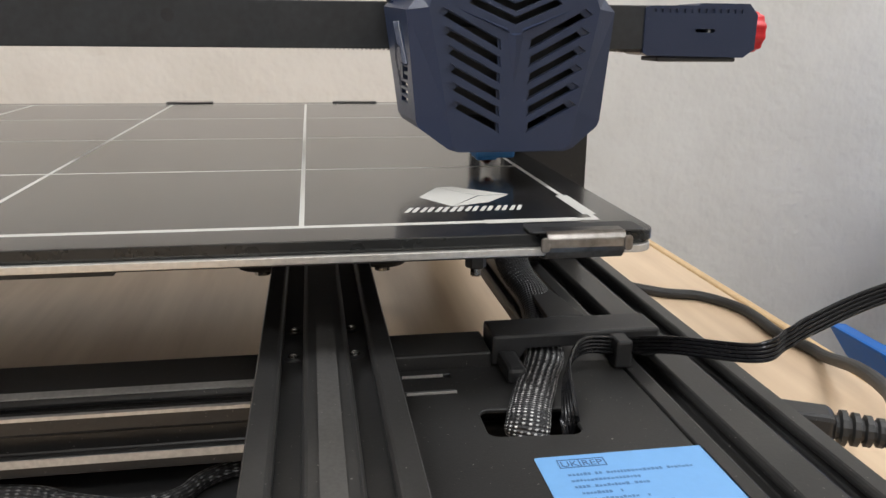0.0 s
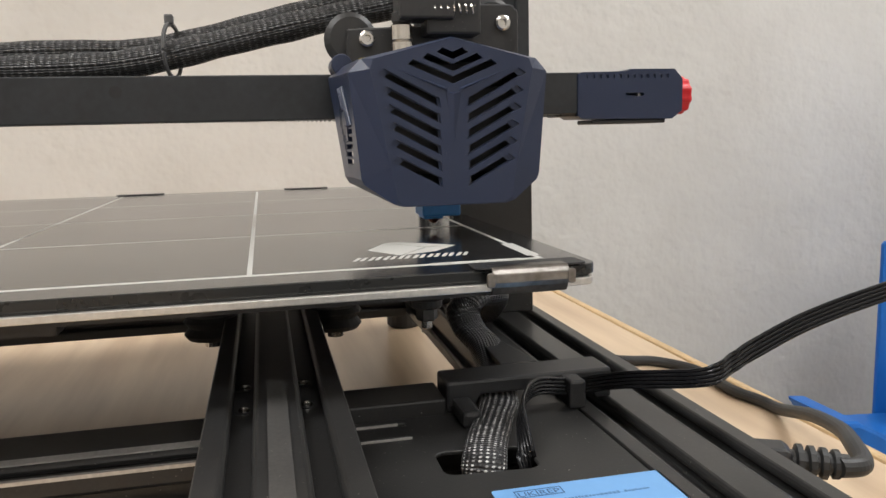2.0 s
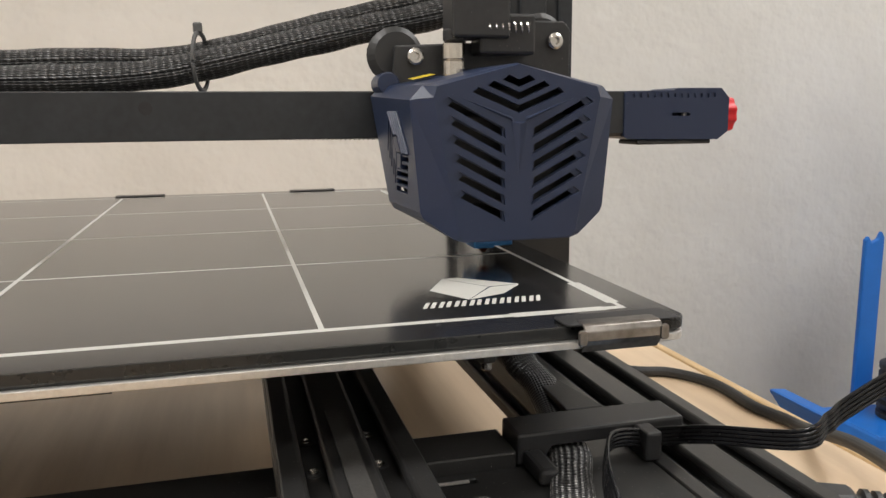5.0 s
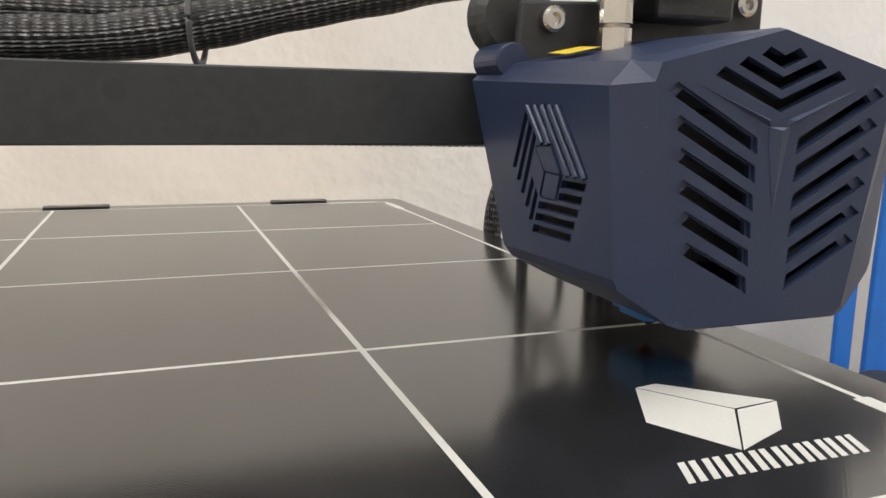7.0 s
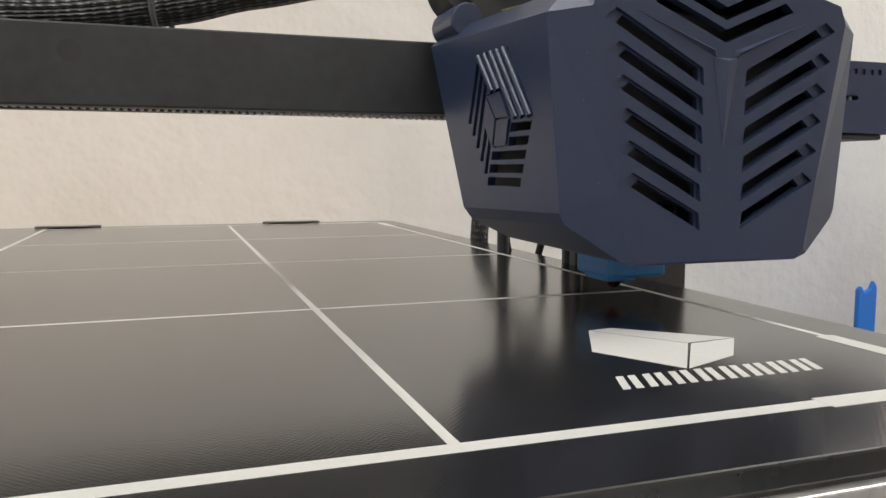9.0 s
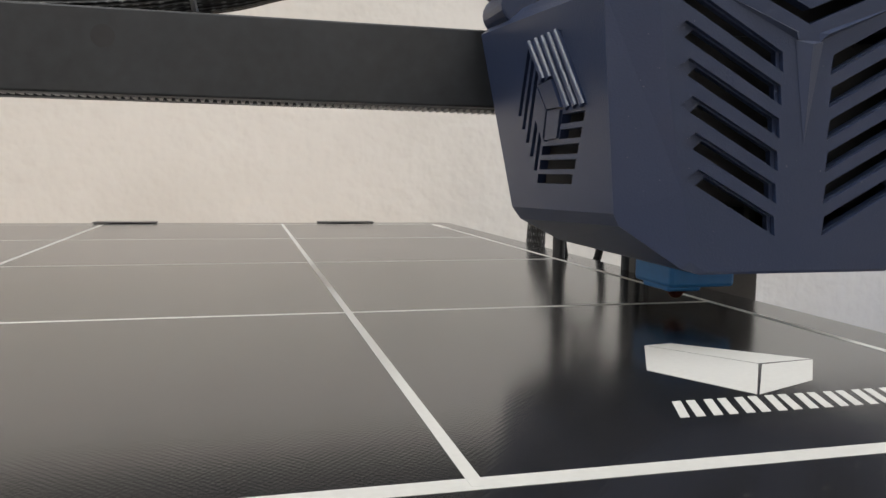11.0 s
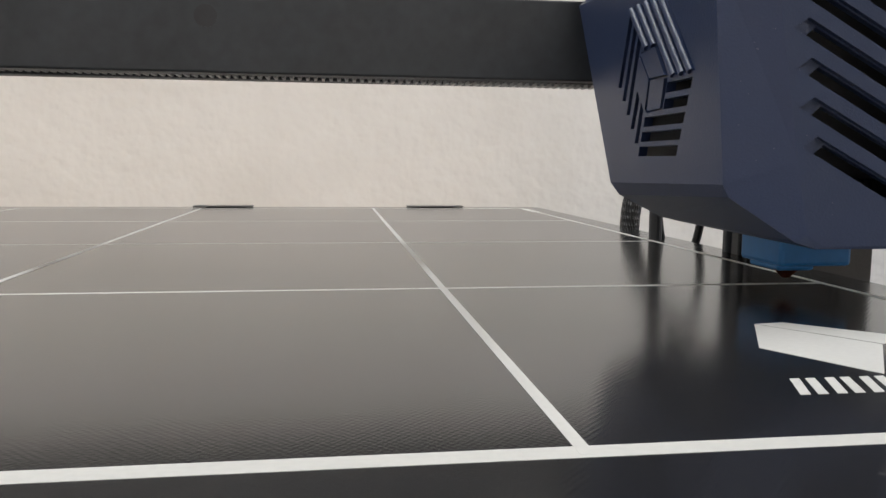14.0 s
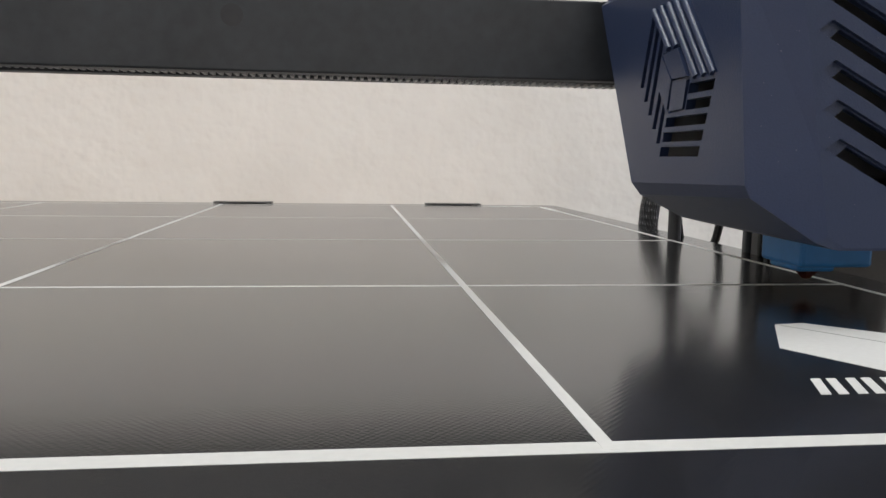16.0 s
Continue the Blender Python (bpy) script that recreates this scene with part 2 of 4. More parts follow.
AX = {"x": (1, 2, 0), "y": (0, 2, 1), "z": (0, 1, 2)}


def prism(poly, axis, a, b, bm=None):
    """A polygon in the two other axes, drawn out along axis from a to b."""
    bm = bm or bmesh.new()
    i, j, k = AX[axis]
    rings = []
    for w in (a, b):
        ring = []
        for p, q in poly:
            c = [0, 0, 0]
            c[i], c[j], c[k] = p, q, w
            ring.append(bm.verts.new(c))
        rings.append(ring)
    n = len(poly)
    for s in range(n):
        bm.faces.new((rings[0][s], rings[0][(s + 1) % n], rings[1][(s + 1) % n], rings[1][s]))
    bm.faces.new(rings[0])
    bm.faces.new(rings[1])
    return bm


def disc(cx, cy, r, n=24, turn=0.0):
    return [(cx + r * math.cos(turn + 2 * math.pi * i / n), cy + r * math.sin(turn + 2 * math.pi * i / n)) for i in range(n)]


def lathe(profile, n=24, m=None, bm=None):
    """Radius and height pairs turned round z, then moved by m."""
    bm = bm or bmesh.new()
    rings = []
    for r, z in profile:
        rings.append([bm.verts.new((m or Matrix()) @ Vector((r * math.cos(2 * math.pi * i / n), r * math.sin(2 * math.pi * i / n), z))) for i in range(n)])
    for a, b in zip(rings, rings[1:]):
        for i in range(n):
            bm.faces.new((a[i], a[(i + 1) % n], b[(i + 1) % n], b[i]))
    bm.faces.new(rings[0][::-1])
    bm.faces.new(rings[-1])
    return bm


def spline(pts, per=10):
    pts = [Vector(p) for p in pts]
    out = []
    for i in range(len(pts) - 1):
        p0, p1, p2, p3 = pts[max(i - 1, 0)], pts[i], pts[i + 1], pts[min(i + 2, len(pts) - 1)]
        for s in range(per):
            t = s / per
            out.append(0.5 * (2 * p1 + (p2 - p0) * t + (2 * p0 - 5 * p1 + 4 * p2 - p3) * t * t + (3 * p1 - p0 - 3 * p2 + p3) * t ** 3))
    out.append(pts[-1])
    return out


def tube(pts, rx, ry=None, n=14, per=10, up=(0, 0, 1), offset=(0, 0), bm=None, wobble=0.0):
    """A tube of oval section along a smooth line; rx lies across, ry along up. UVs in metres."""
    bm = bm or bmesh.new()
    ry = ry or rx
    uvl = bm.loops.layers.uv.verify()
    line = spline(pts, per)
    rings, run, lens = [], 0.0, []
    for i, p in enumerate(line):
        d = (line[min(i + 1, len(line) - 1)] - line[max(i - 1, 0)]).normalized()
        side = d.cross(Vector(up))
        side = side.normalized() if side.length > 1e-4 else Vector((1, 0, 0))
        top = side.cross(d).normalized()
        if i:
            run += (p - line[i - 1]).length
        lens.append(run)
        k = 1 + wobble * math.sin(run * 190) * math.sin(run * 71 + 1)
        c = p + side * offset[0] + top * offset[1]
        rings.append([bm.verts.new(c + side * rx * k * math.cos(2 * math.pi * j / n) + top * ry * k * math.sin(2 * math.pi * j / n)) for j in range(n)])
    per_len = math.pi * (rx + ry)
    for i in range(len(rings) - 1):
        for j in range(n):
            f = bm.faces.new((rings[i][j], rings[i][(j + 1) % n], rings[i + 1][(j + 1) % n], rings[i + 1][j]))
            for lp, (u, w) in zip(f.loops, ((j, i), (j + 1, i), (j + 1, i + 1), (j, i + 1))):
                lp[uvl].uv = (u / n * per_len, lens[w])
    bm.faces.new(rings[0][::-1])
    bm.faces.new(rings[-1])
    return bm


def profile_section(w, h, slots_top, slots_side, lip=0.003, deep=0.006, half=0.0031):
    """Section of a slotted aluminium extrusion, w wide and h high, centred across, from 0 down to -h."""
    inner = half + 0.0022
    pts = []

    def run(a, b, slots, place):
        pts.append(place(a, 0))
        for s in slots:
            sg = 1 if b > a else -1
            pts.extend(place(s + sg * o, d) for o, d in ((-half - 0.0012, 0), (-half, 0.0012), (-half, lip), (-inner, lip), (-inner + 0.001, deep),
                                                          (inner - 0.001, deep), (inner, lip), (half, lip), (half, 0.0012), (half + 0.0012, 0)))

    run(-w / 2, w / 2, slots_top, lambda s, d: (s, -d))
    run(0, -h, slots_side, lambda s, d: (w / 2 - d, s))
    run(w / 2, -w / 2, [], lambda s, d: (s, -h + d))
    run(-h, 0, slots_side[::-1], lambda s, d: (-w / 2 + d, s))
    return pts


def carve(bm, cutters):
    """Cut solids out of a solid."""
    def obj(b):
        bmesh.ops.recalc_face_normals(b, faces=b.faces)
        me = bpy.data.meshes.new("tmp")
        b.to_mesh(me)
        b.free()
        return new("tmp", me)
    base = obj(bm)
    tools = [obj(c) for c in cutters]
    for t in tools:
        mod = base.modifiers.new("cut", "BOOLEAN")
        mod.operation, mod.object, mod.solver = "DIFFERENCE", t, "EXACT"
    dg = bpy.context.evaluated_depsgraph_get()
    me = bpy.data.meshes.new_from_object(base.evaluated_get(dg))
    out = bmesh.new()
    out.from_mesh(me)
    for o in [base] + tools:
        bpy.data.objects.remove(o)
    return out


def lettering(name, text, size, m, mat, parent):
    cu = bpy.data.curves.new("text", "FONT")
    cu.body, cu.size, cu.extrude = text, size, 0.00002
    tmp = new("tmp", cu)
    me = bpy.data.meshes.new_from_object(tmp.evaluated_get(bpy.context.evaluated_depsgraph_get()))
    bpy.data.objects.remove(tmp)
    me.materials.clear()
    me.materials.append(mat)
    ob = new(name, me)
    ob.matrix_world = m
    ob.parent = parent
    return ob


# ---- room ----
def room():
    def wall(name, *b):
        return tagged(link(name, box(*b), PLASTER), "off-white wall with rough stippled plaster", "wall", kind="structure")
    wall("wall_north", -2.2, 2.2, 1.30, 1.42, -0.85, 1.70)
    wall("wall_south", -2.2, 2.2, -2.12, -2.0, -0.85, 1.70)
    wall("wall_west", -2.32, -2.2, -2.12, 1.42, -0.85, 1.70)
    wall("wall_east", 2.2, 2.32, -2.12, 1.42, -0.85, 1.70)
    tagged(link("floor", box(-2.32, 2.32, -2.12, 1.42, -0.95, -0.85), FLOOR), "grey-brown vinyl floor of the room", "floor", kind="structure")
    tagged(link("ceiling", box(-2.32, 2.32, -2.12, 1.42, 1.70, 1.80), CEIL), "plain white painted ceiling", "ceiling", kind="structure")
    # Unseen fixtures added to go with the assumed lamps.
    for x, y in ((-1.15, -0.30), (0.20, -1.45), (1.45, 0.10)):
        t = thing("assumed_ceiling_light", "assumed white ceiling light with a bright flat panel, out of view", "light", "ceiling lights")
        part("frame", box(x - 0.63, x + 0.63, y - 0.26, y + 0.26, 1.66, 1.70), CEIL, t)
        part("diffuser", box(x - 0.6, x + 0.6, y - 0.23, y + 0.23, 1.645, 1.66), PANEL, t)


room()


def table():
    t = thing("table", "pale wooden table with a light edge strip", "table")
    part("tabletop", box(-1.3, 0.213, -0.75, 1.27, -0.165, -0.135), WOOD, t, bevel=0.001)
    part("edge_strip", box(0.2132, 0.221, -0.75, 1.27, -0.166, -0.1335), WOOD_EDGE, t, "yellowish wooden edge strip", bevel=0.002)
    for x in (-1.2, 0.05):
        for y in (-0.65, 1.15):
            part("leg", box(x - 0.03, x + 0.03, y - 0.03, y + 0.03, -0.85, -0.165), WOOD_EDGE, t)


table()


# ---- printer base ----
def along_y(sec, x, z, y0, y1):
    return prism([(x + a, z + b) for a, b in sec], "y", y0, y1)


def along_x(sec, y, z, x0, x1):
    return prism([(y + a, z + b) for a, b in sec], "x", x0, x1)


def base():
    t = thing("printer_base", "black anodised slotted-profile base of a 3D printer", "printer base")
    s40 = profile_section(0.040, 0.040, (-0.010, 0.010), (-0.010, -0.030))
    part("side_profile", along_y(s40, 0.0265, -0.053, -0.30, 0.50), ANOD, t, bevel=0.0004, segs=1)
    part("side_profile", along_y(s40, -0.4265, -0.053, -0.30, 0.50), ANOD, t, bevel=0.0004, segs=1)
    # the cross profile in front, its lit slot lips put in as lighter bars
    s2040 = profile_section(0.040, 0.0195, (-0.0110,), (-0.0100,), half=0.0034)
    part("cross_profile", along_x(s2040, 0.0170, -0.0555, -0.4065, 0.0065), ANOD, t, bevel=0.0004, segs=1)
    part("cross_profile", along_x(s40, 0.36, -0.0555, -0.4065, 0.0065), ANOD, t, bevel=0.0004, segs=1)
    for y0, y1, z0, z1 in ((0.0105, 0.0150, -0.0556, -0.0551), (-0.0034, -0.0016, -0.0562, -0.0550), (-0.0034, -0.0028, -0.0715, -0.0690)):
        part("slot_lip", box(-0.4065, -0.114, y0, y1, z0, z1), ANOD_LIP, t, "light metal lip, brightened as a lit edge")
    for x in (0.0265, -0.4265):
        for y in (-0.27, 0.47):
            part("foot", lathe([(0.014, -0.1348), (0.016, -0.132), (0.016, -0.0935)], 20, pose(x, y, 0)), RUBBER, t)
    # cover plate with a rounded hole
    hp = []
    for cx, cy, a0 in ((-0.0255, -0.0265, 0), (-0.0460, -0.0245, 90), (-0.0460, -0.0340, 180), (-0.0255, -0.0355, 270)):
        for k in range(5):
            a = radians(a0 + 22.5 * k)
            hp.append((cx + 0.0035 * math.cos(a), cy + 0.0035 * math.sin(a)))
    cuts = [prism(hp, "z", -0.06, -0.05)]
    for y in (0.0045, -0.0075):
        cuts.append(box(-0.0695, -0.0535, y - 0.0013, y + 0.0013, -0.06, -0.05))
    part("cover_plate", carve(box(-0.0738, 0.0058, -0.30, 0.010, -0.0546, -0.0532), cuts), PLATE, t, "matt black steel cover plate with a cable hole", bevel=0.0003, segs=1)
    part("cover_ledge", box(-0.0738, -0.0382, 0.0102, 0.0300, -0.0560, -0.0480), PLATE, t, "folded black steel ledge behind the plate", bevel=0.0008)
    part("under_tray", box(-0.0738, 0.0058, -0.30, 0.0, -0.094, -0.080), DEEP, t)
    # light edge of the plate's slots
    part("slot_edge", box(-0.0695, -0.0535, -0.0083, -0.0076, -0.0534, -0.0528), ANOD_LIP, t)
    part("slot_edge", box(-0.0695, -0.0560, 0.0040, 0.0052, -0.0534, -0.0528), ANOD_LIP, t)
    # Added dark sheet, standing in for the shaded depth under the cross profile.
    sheet = bmesh.new()
    box(-0.4065, -0.1145, -0.024, 0.055, -0.0880, -0.0845, sheet)
    part("front_shade_sheet", sheet, DEEP, t)


base()


def rail(name, x0):
    t = thing("slide_rail", "black slotted aluminium rail under the print bed, with two screws", "rail", "bed rails")
    sec = profile_section(0.040, 0.0192, (-0.0100, 0.0100), (-0.0096,), half=0.0030)
    part("extrusion", along_y(sec, x0 + 0.0195, -0.0360, -0.34, 0.47), ANOD, t, bevel=0.0004, segs=1)
    # Lighter strip paints the lit land between the slots, ahead of the bed's shadow.
    part("lit_strip", box(x0 + 0.0166, x0 + 0.0224, -0.34, 0.030, -0.0361, -0.0352), SATIN, t, "satin grey-black strip between the slots, lightened as the lit part")
    for sx in (0.0095, 0.0285):
        for y in (0.0, 0.022):
            sc = part("washer", lathe([(0.0030, -0.0425), (0.0030, -0.0418), (0.0018, -0.0416)], 20, pose(x0 + sx, y, 0)), BLACK, t)
            part("screw_head", lathe([(0.0019, -0.0417), (0.0018, -0.0412), (0.0014, -0.0409), (0.0009, -0.0409), (0.0007, -0.0415)], 20, pose(x0 + sx, y, 0)), STEEL, sc, "small bright steel screw head")


rail("slide_rail", -0.1135)


def ob_box(t, name, mat, *b, label="", bevel=0.0):
    return part(name, box(*b), mat, t, label, bevel=bevel)


def carriage():
    t = thing("bed_carriage", "black steel carriage with grooved wheels under the bed", "carriage")
    ob_box(t, "cross_plate", BLACK, -0.30, -0.157, 0.010, 0.028, -0.0160, -0.0095)
    ob_box(t, "cross_plate", BLACK, -0.16, -0.04, 0.100, 0.125, -0.0125, -0.0095)
    ob_box(t, "centre_plate", BLACK, -0.20, -0.03, 0.125, 0.30, -0.0125, -0.0095)
    for x in (-0.1200, -0.0660):
        for y in (0.115, 0.27):
            w = part("wheel", lathe([(0.006, -0.0052), (0.0105, -0.0052), (0.0122, -0.003), (0.0100, 0.0), (0.0122, 0.003), (0.0105, 0.0052), (0.006, 0.0052)], 24, pose(x, y, -0.0405)), RUBBER, t)
            part("axle_bolt", lathe([(0.0025, -0.0495), (0.0036, -0.0495), (0.0036, -0.0465), (0.0022, -0.0465), (0.0022, -0.012)], 12, pose(x, y, 0)), STEEL, w)
            part("bracket", box(x - 0.012, x + 0.012, y - 0.010, y + 0.010, -0.030, -0.0125), BLACK, t, bevel=0.004)
    t2 = thing("bed_screw", "black bed levelling screw with a steel nut", "screw")
    m = pose(-0.037, 0.045, 0)
    part("bush", lathe([(0.0070, -0.0205), (0.0088, -0.0185), (0.0088, -0.0094)], 20, m), BLACK, t2, bevel=0.0004)
    part("collar", lathe([(0.0052, -0.0238), (0.0060, -0.0230), (0.0060, -0.0206)], 18, m), BLACK, t2)
    part("nut", lathe([(0.0036, -0.0285), (0.0041, -0.0278), (0.0041, -0.0239)], 6, m), SATIN, t2)
    part("thread", lathe([(0.0016, -0.0320), (0.0020, -0.0314), (0.0020, -0.0286)], 14, m), STEEL, t2)
    part("arm", box(-0.060, -0.030, 0.040, 0.050, -0.0140, -0.0094), BLACK, t2, bevel=0.001)
    tagged(t2, group="bed screws")
    copy_thing(t2, pose(-0.172, 0, 0))


carriage()


# ---- print bed ----
X0, X1, Y0, Y1 = -0.405, 0.0055, -0.0165, 0.4165


def rounded(x0, x1, y0, y1, r, n=6):
    out = []
    for cx, cy, a0 in ((x1 - r, y1 - r, 0), (x0 + r, y1 - r, 90), (x0 + r, y0 + r, 180), (x1 - r, y0 + r, 270)):
        out += [(cx + r * math.cos(radians(a0 + 90 * k / n)), cy + r * math.sin(radians(a0 + 90 * k / n))) for k in range(n + 1)]
    return out


def bed():
    t = thing("print_bed", "black coated glass print bed with a white printed grid", "print bed")
    glass = part("glass_plate", prism(rounded(X0, X1, Y0, Y1, 0.006), "z", -0.0034, 0.0), GLASS, t, bevel=0.0004)
    glass.data.materials.append(GLASS_EDGE)
    for p in glass.data.polygons:
        p.material_index = int(abs(p.normal.z) < 0.5)
    part("heater_plate", prism(rounded(X0 + 0.0008, X1 - 0.0008, Y0 - 0.0012, Y1, 0.006), "z", -0.0064, -0.0041), ALU, t, "bare aluminium heater plate with a bright edge", bevel=0.0003)
    part("insulation", prism(rounded(X0 + 0.006, X1 - 0.006, Y0 + 0.008, Y1 - 0.006, 0.006), "z", -0.0094, -0.0064), BLACK, t)
    part("gasket", prism(rounded(X0 + 0.0012, X1 - 0.0012, Y0 + 0.0006, Y1 - 0.001, 0.006), "z", -0.0041, -0.0034), RUBBER, t)
    z0, z1 = -0.0002, 0.00005
    L, R, F, B, w = -0.392, -0.008, 0.0, 0.4, 0.0008
    for y in (F, 0.1, 0.2, 0.3, B):
        v = 0.0015 if y == F else w
        part("grid_line", box(L - w, R + w, y - v, y + v, z0, z1), INK, glass)
    for x in (L, -0.3, -0.2, -0.1, R):
        part("grid_line", box(x - w, x + w, F - w, B + w, z0, z1 + 0.00002), INK, glass)
    # thick brackets in the corners
    for cx, sx in ((R, -1), (L, 1)):
        for cy, sy in ((F, 1), (B, -1)):
            k = bmesh.new()
            a, b = sorted((cx - sx * 0.0022, cx + sx * 0.0022)), sorted((cy + sy * 0.006, cy + sy * 0.036))
            box(a[0], a[1], b[0], b[1], z0, z1 + 0.00004, k)
            a, b = sorted((cx + sx * 0.006, cx + sx * 0.036)), sorted((cy - sy * 0.0022, cy + sy * 0.0022))
            box(a[0], a[1], b[0], b[1], z0, z1 + 0.00004, k)
            part("corner_bracket", k, INK, glass)
    # printed box emblem and a row of plain bars
    tl, bl, bm_, br, tr, tt, mm = [Vector(p) for p in ((-0.0505, 0.0563), (-0.0597, 0.0390), (-0.0503, 0.0226), (-0.0364, 0.0278), (-0.0262, 0.0404), (-0.0447, 0.0572), (-0.0378, 0.0392))]
    for quad in ((tl, bl, bm_, mm), (mm, bm_, br, tr), (tl, mm, tr, tt)):
        c = sum(quad, Vector((0, 0))) / 4
        part("emblem_face", prism([tuple(c + (q - c) * (1 - 0.0004 / (q - c).length)) for q in quad], "z", z0, z1), INK, glass)
    for k in range(8):
        x = -0.0675 + 0.0050 * k
        g = bmesh.new()
        prism([(x, 0.0153), (x + 0.0014, 0.0153), (x + 0.0042, 0.0222), (x + 0.0028, 0.0222)], "z", z0, z1, g)
        prism([(x + 0.0024, 0.0153), (x + 0.0038, 0.0153), (x + 0.0064, 0.0222), (x + 0.0050, 0.0222)], "z", z0, z1, g)
        part("printed_bar", g, INK, glass)


bed()


def clip(name, x, y, turn):
    t = thing("bed_clip", "bent steel clip holding the glass to the plate", "clip", "bed clips")
    m = pose(x, y, 0, 0, 0, turn)
    body = bmesh.new()
    half = 0.0120
    sec = [(0.0040, 0.0005), (-0.0004, 0.0005), (-0.0016, 0.0001), (-0.0022, -0.0010), (-0.0022, -0.0032), (-0.0016, -0.0044), (-0.0002, -0.0068), (0.0050, -0.0078),
           (0.0050, -0.0084), (-0.0004, -0.0073), (-0.0022, -0.0049), (-0.0029, -0.0034), (-0.0029, -0.0009), (-0.0020, 0.0006), (-0.0006, 0.0011), (0.0040, 0.0011)]
    prism(sec, "x", -half, half, body)
    bmesh.ops.transform(body, matrix=m, verts=body.verts)
    part("spring", body, CLIPSTEEL, t, bevel=0.0004)
    top = prism(rounded(-0.0165, 0.0185, -0.0010, 0.0100, 0.002), "z", 0.0004, 0.0010)
    bmesh.ops.transform(top, matrix=m, verts=top.verts)
    part("jaw", top, BLACK, t, "thin dark jaw on the glass", bevel=0.0002)
    for sx in (-1, 1):
        ear = prism(rounded(sx * (half + 0.0006) - 0.0013, sx * (half + 0.0006) + 0.0013, -0.0047, -0.0002, 0.0010), "y", -0.0034, -0.0022)
        bmesh.ops.transform(ear, matrix=m, verts=ear.verts)
        part("ear", ear, CLIPSTEEL, t, bevel=0.0003)
    return t


clip("bed_clip", -0.0180, Y0 - 0.0012, 0)
for x in (-0.188, -0.060):
    clip("bed_clip", x, Y1 + 0.0005, 180)


# ---- cables over the base ----
def cable_bracket():
    t = thing("cable_bracket", "black plastic arch holding cables above the base", "cable bracket")
    poly = [(-0.038, -0.0531), (-0.038, -0.0425), (0.022, -0.0425), (0.022, -0.0531), (0.016, -0.0531), (0.014, -0.0478), (-0.026, -0.0478), (-0.029, -0.0531)]
    part("arch", prism(poly, "y", 0.010, 0.026), BLACK, t, bevel=0.001)
    part("toe", box(-0.0365, -0.0300, -0.006, 0.010, -0.0531, -0.0475), BLACK, t, bevel=0.0015)
    part("fin", prism([(-0.014, 0.026), (0.000, 0.026), (-0.006, 0.072), (-0.012, 0.072)], "z", -0.0450, -0.0425), PLATE, t, "shiny black sloping flap", bevel=0.0005)


cable_bracket()


def strain_clip():
    t = thing("cable_clip", "small black clip round flat wires", "clip")
    part("band", box(0.0025, 0.0085, 0.0005, 0.0095, -0.0528, -0.0430), BLACK, t, bevel=0.001)


strain_clip()

t = thing("braided_cable", "thick cable in a silver-flecked black braided sleeve on the base", "cable")
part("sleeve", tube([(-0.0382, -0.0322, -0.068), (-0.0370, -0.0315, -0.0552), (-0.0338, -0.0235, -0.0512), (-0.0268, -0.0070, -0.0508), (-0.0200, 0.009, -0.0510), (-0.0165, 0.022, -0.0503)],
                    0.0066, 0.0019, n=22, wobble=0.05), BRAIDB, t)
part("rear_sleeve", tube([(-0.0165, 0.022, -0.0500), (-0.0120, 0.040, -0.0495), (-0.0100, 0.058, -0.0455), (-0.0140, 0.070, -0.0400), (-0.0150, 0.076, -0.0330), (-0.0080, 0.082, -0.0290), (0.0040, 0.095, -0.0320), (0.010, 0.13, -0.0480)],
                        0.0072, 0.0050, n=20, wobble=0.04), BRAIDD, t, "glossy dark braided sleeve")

t = thing("flat_wires", "flat row of black wires leaving the base over the table", "wires")
ROUTE = [(-0.0245, -0.0325, -0.064), (-0.0240, -0.0310, -0.0520), (-0.0210, -0.018, -0.0440), (-0.010, 0.000, -0.0435), (0.0055, 0.0045, -0.0460), (0.017, -0.010, -0.0405), (0.030, -0.036, -0.0330),
         (0.041, -0.034, -0.0300), (0.050, -0.031, -0.0275), (0.072, -0.029, -0.0200), (0.105, -0.030, -0.0112), (0.20, -0.03, 0.010)]
for k in range(5):
    part("wire", tube(ROUTE, 0.00062, 0.00062, n=8, up=(0.35, 0.35, 0.9), offset=(0, (k - 2) * 0.0012)), WIRE, t)

t = thing("power_cord", "black mains cord with a ribbed plug, lying on the pale table", "power cord")
part("cord", tube([(0.106, -0.004, -0.0845), (0.1170, -0.003, -0.0850), (0.1330, 0.020, -0.0885), (0.1600, 0.060, -0.0994), (0.1846, 0.110, -0.1130), (0.2030, 0.160, -0.1290), (0.2050, 0.182, -0.1313), (0.2000, 0.205, -0.1313), (0.2010, 0.250, -0.1313), (0.1845, 0.281, -0.1313), (0.1546, 0.297, -0.1313), (0.10, 0.36, -0.1313), (0.06, 0.46, -0.1313)], 0.0037, n=14), RUBBER, t)
pm = look((0.0835, 0.0110, -0.0845), (0.1135, -0.0030, -0.0850)) @ pose(0, 0, 0, 0, 180, 0)
plug = part("plug_body", lathe([(0.0090, -0.030), (0.0090, 0.008), (0.0070, 0.011)], 4, pm @ pose(0, 0, 0, 0, 0, 45)), BLACK, t, bevel=0.0018)
rib = lathe([(0.0046, 0.010), (0.0040, 0.031)], 14, pm)
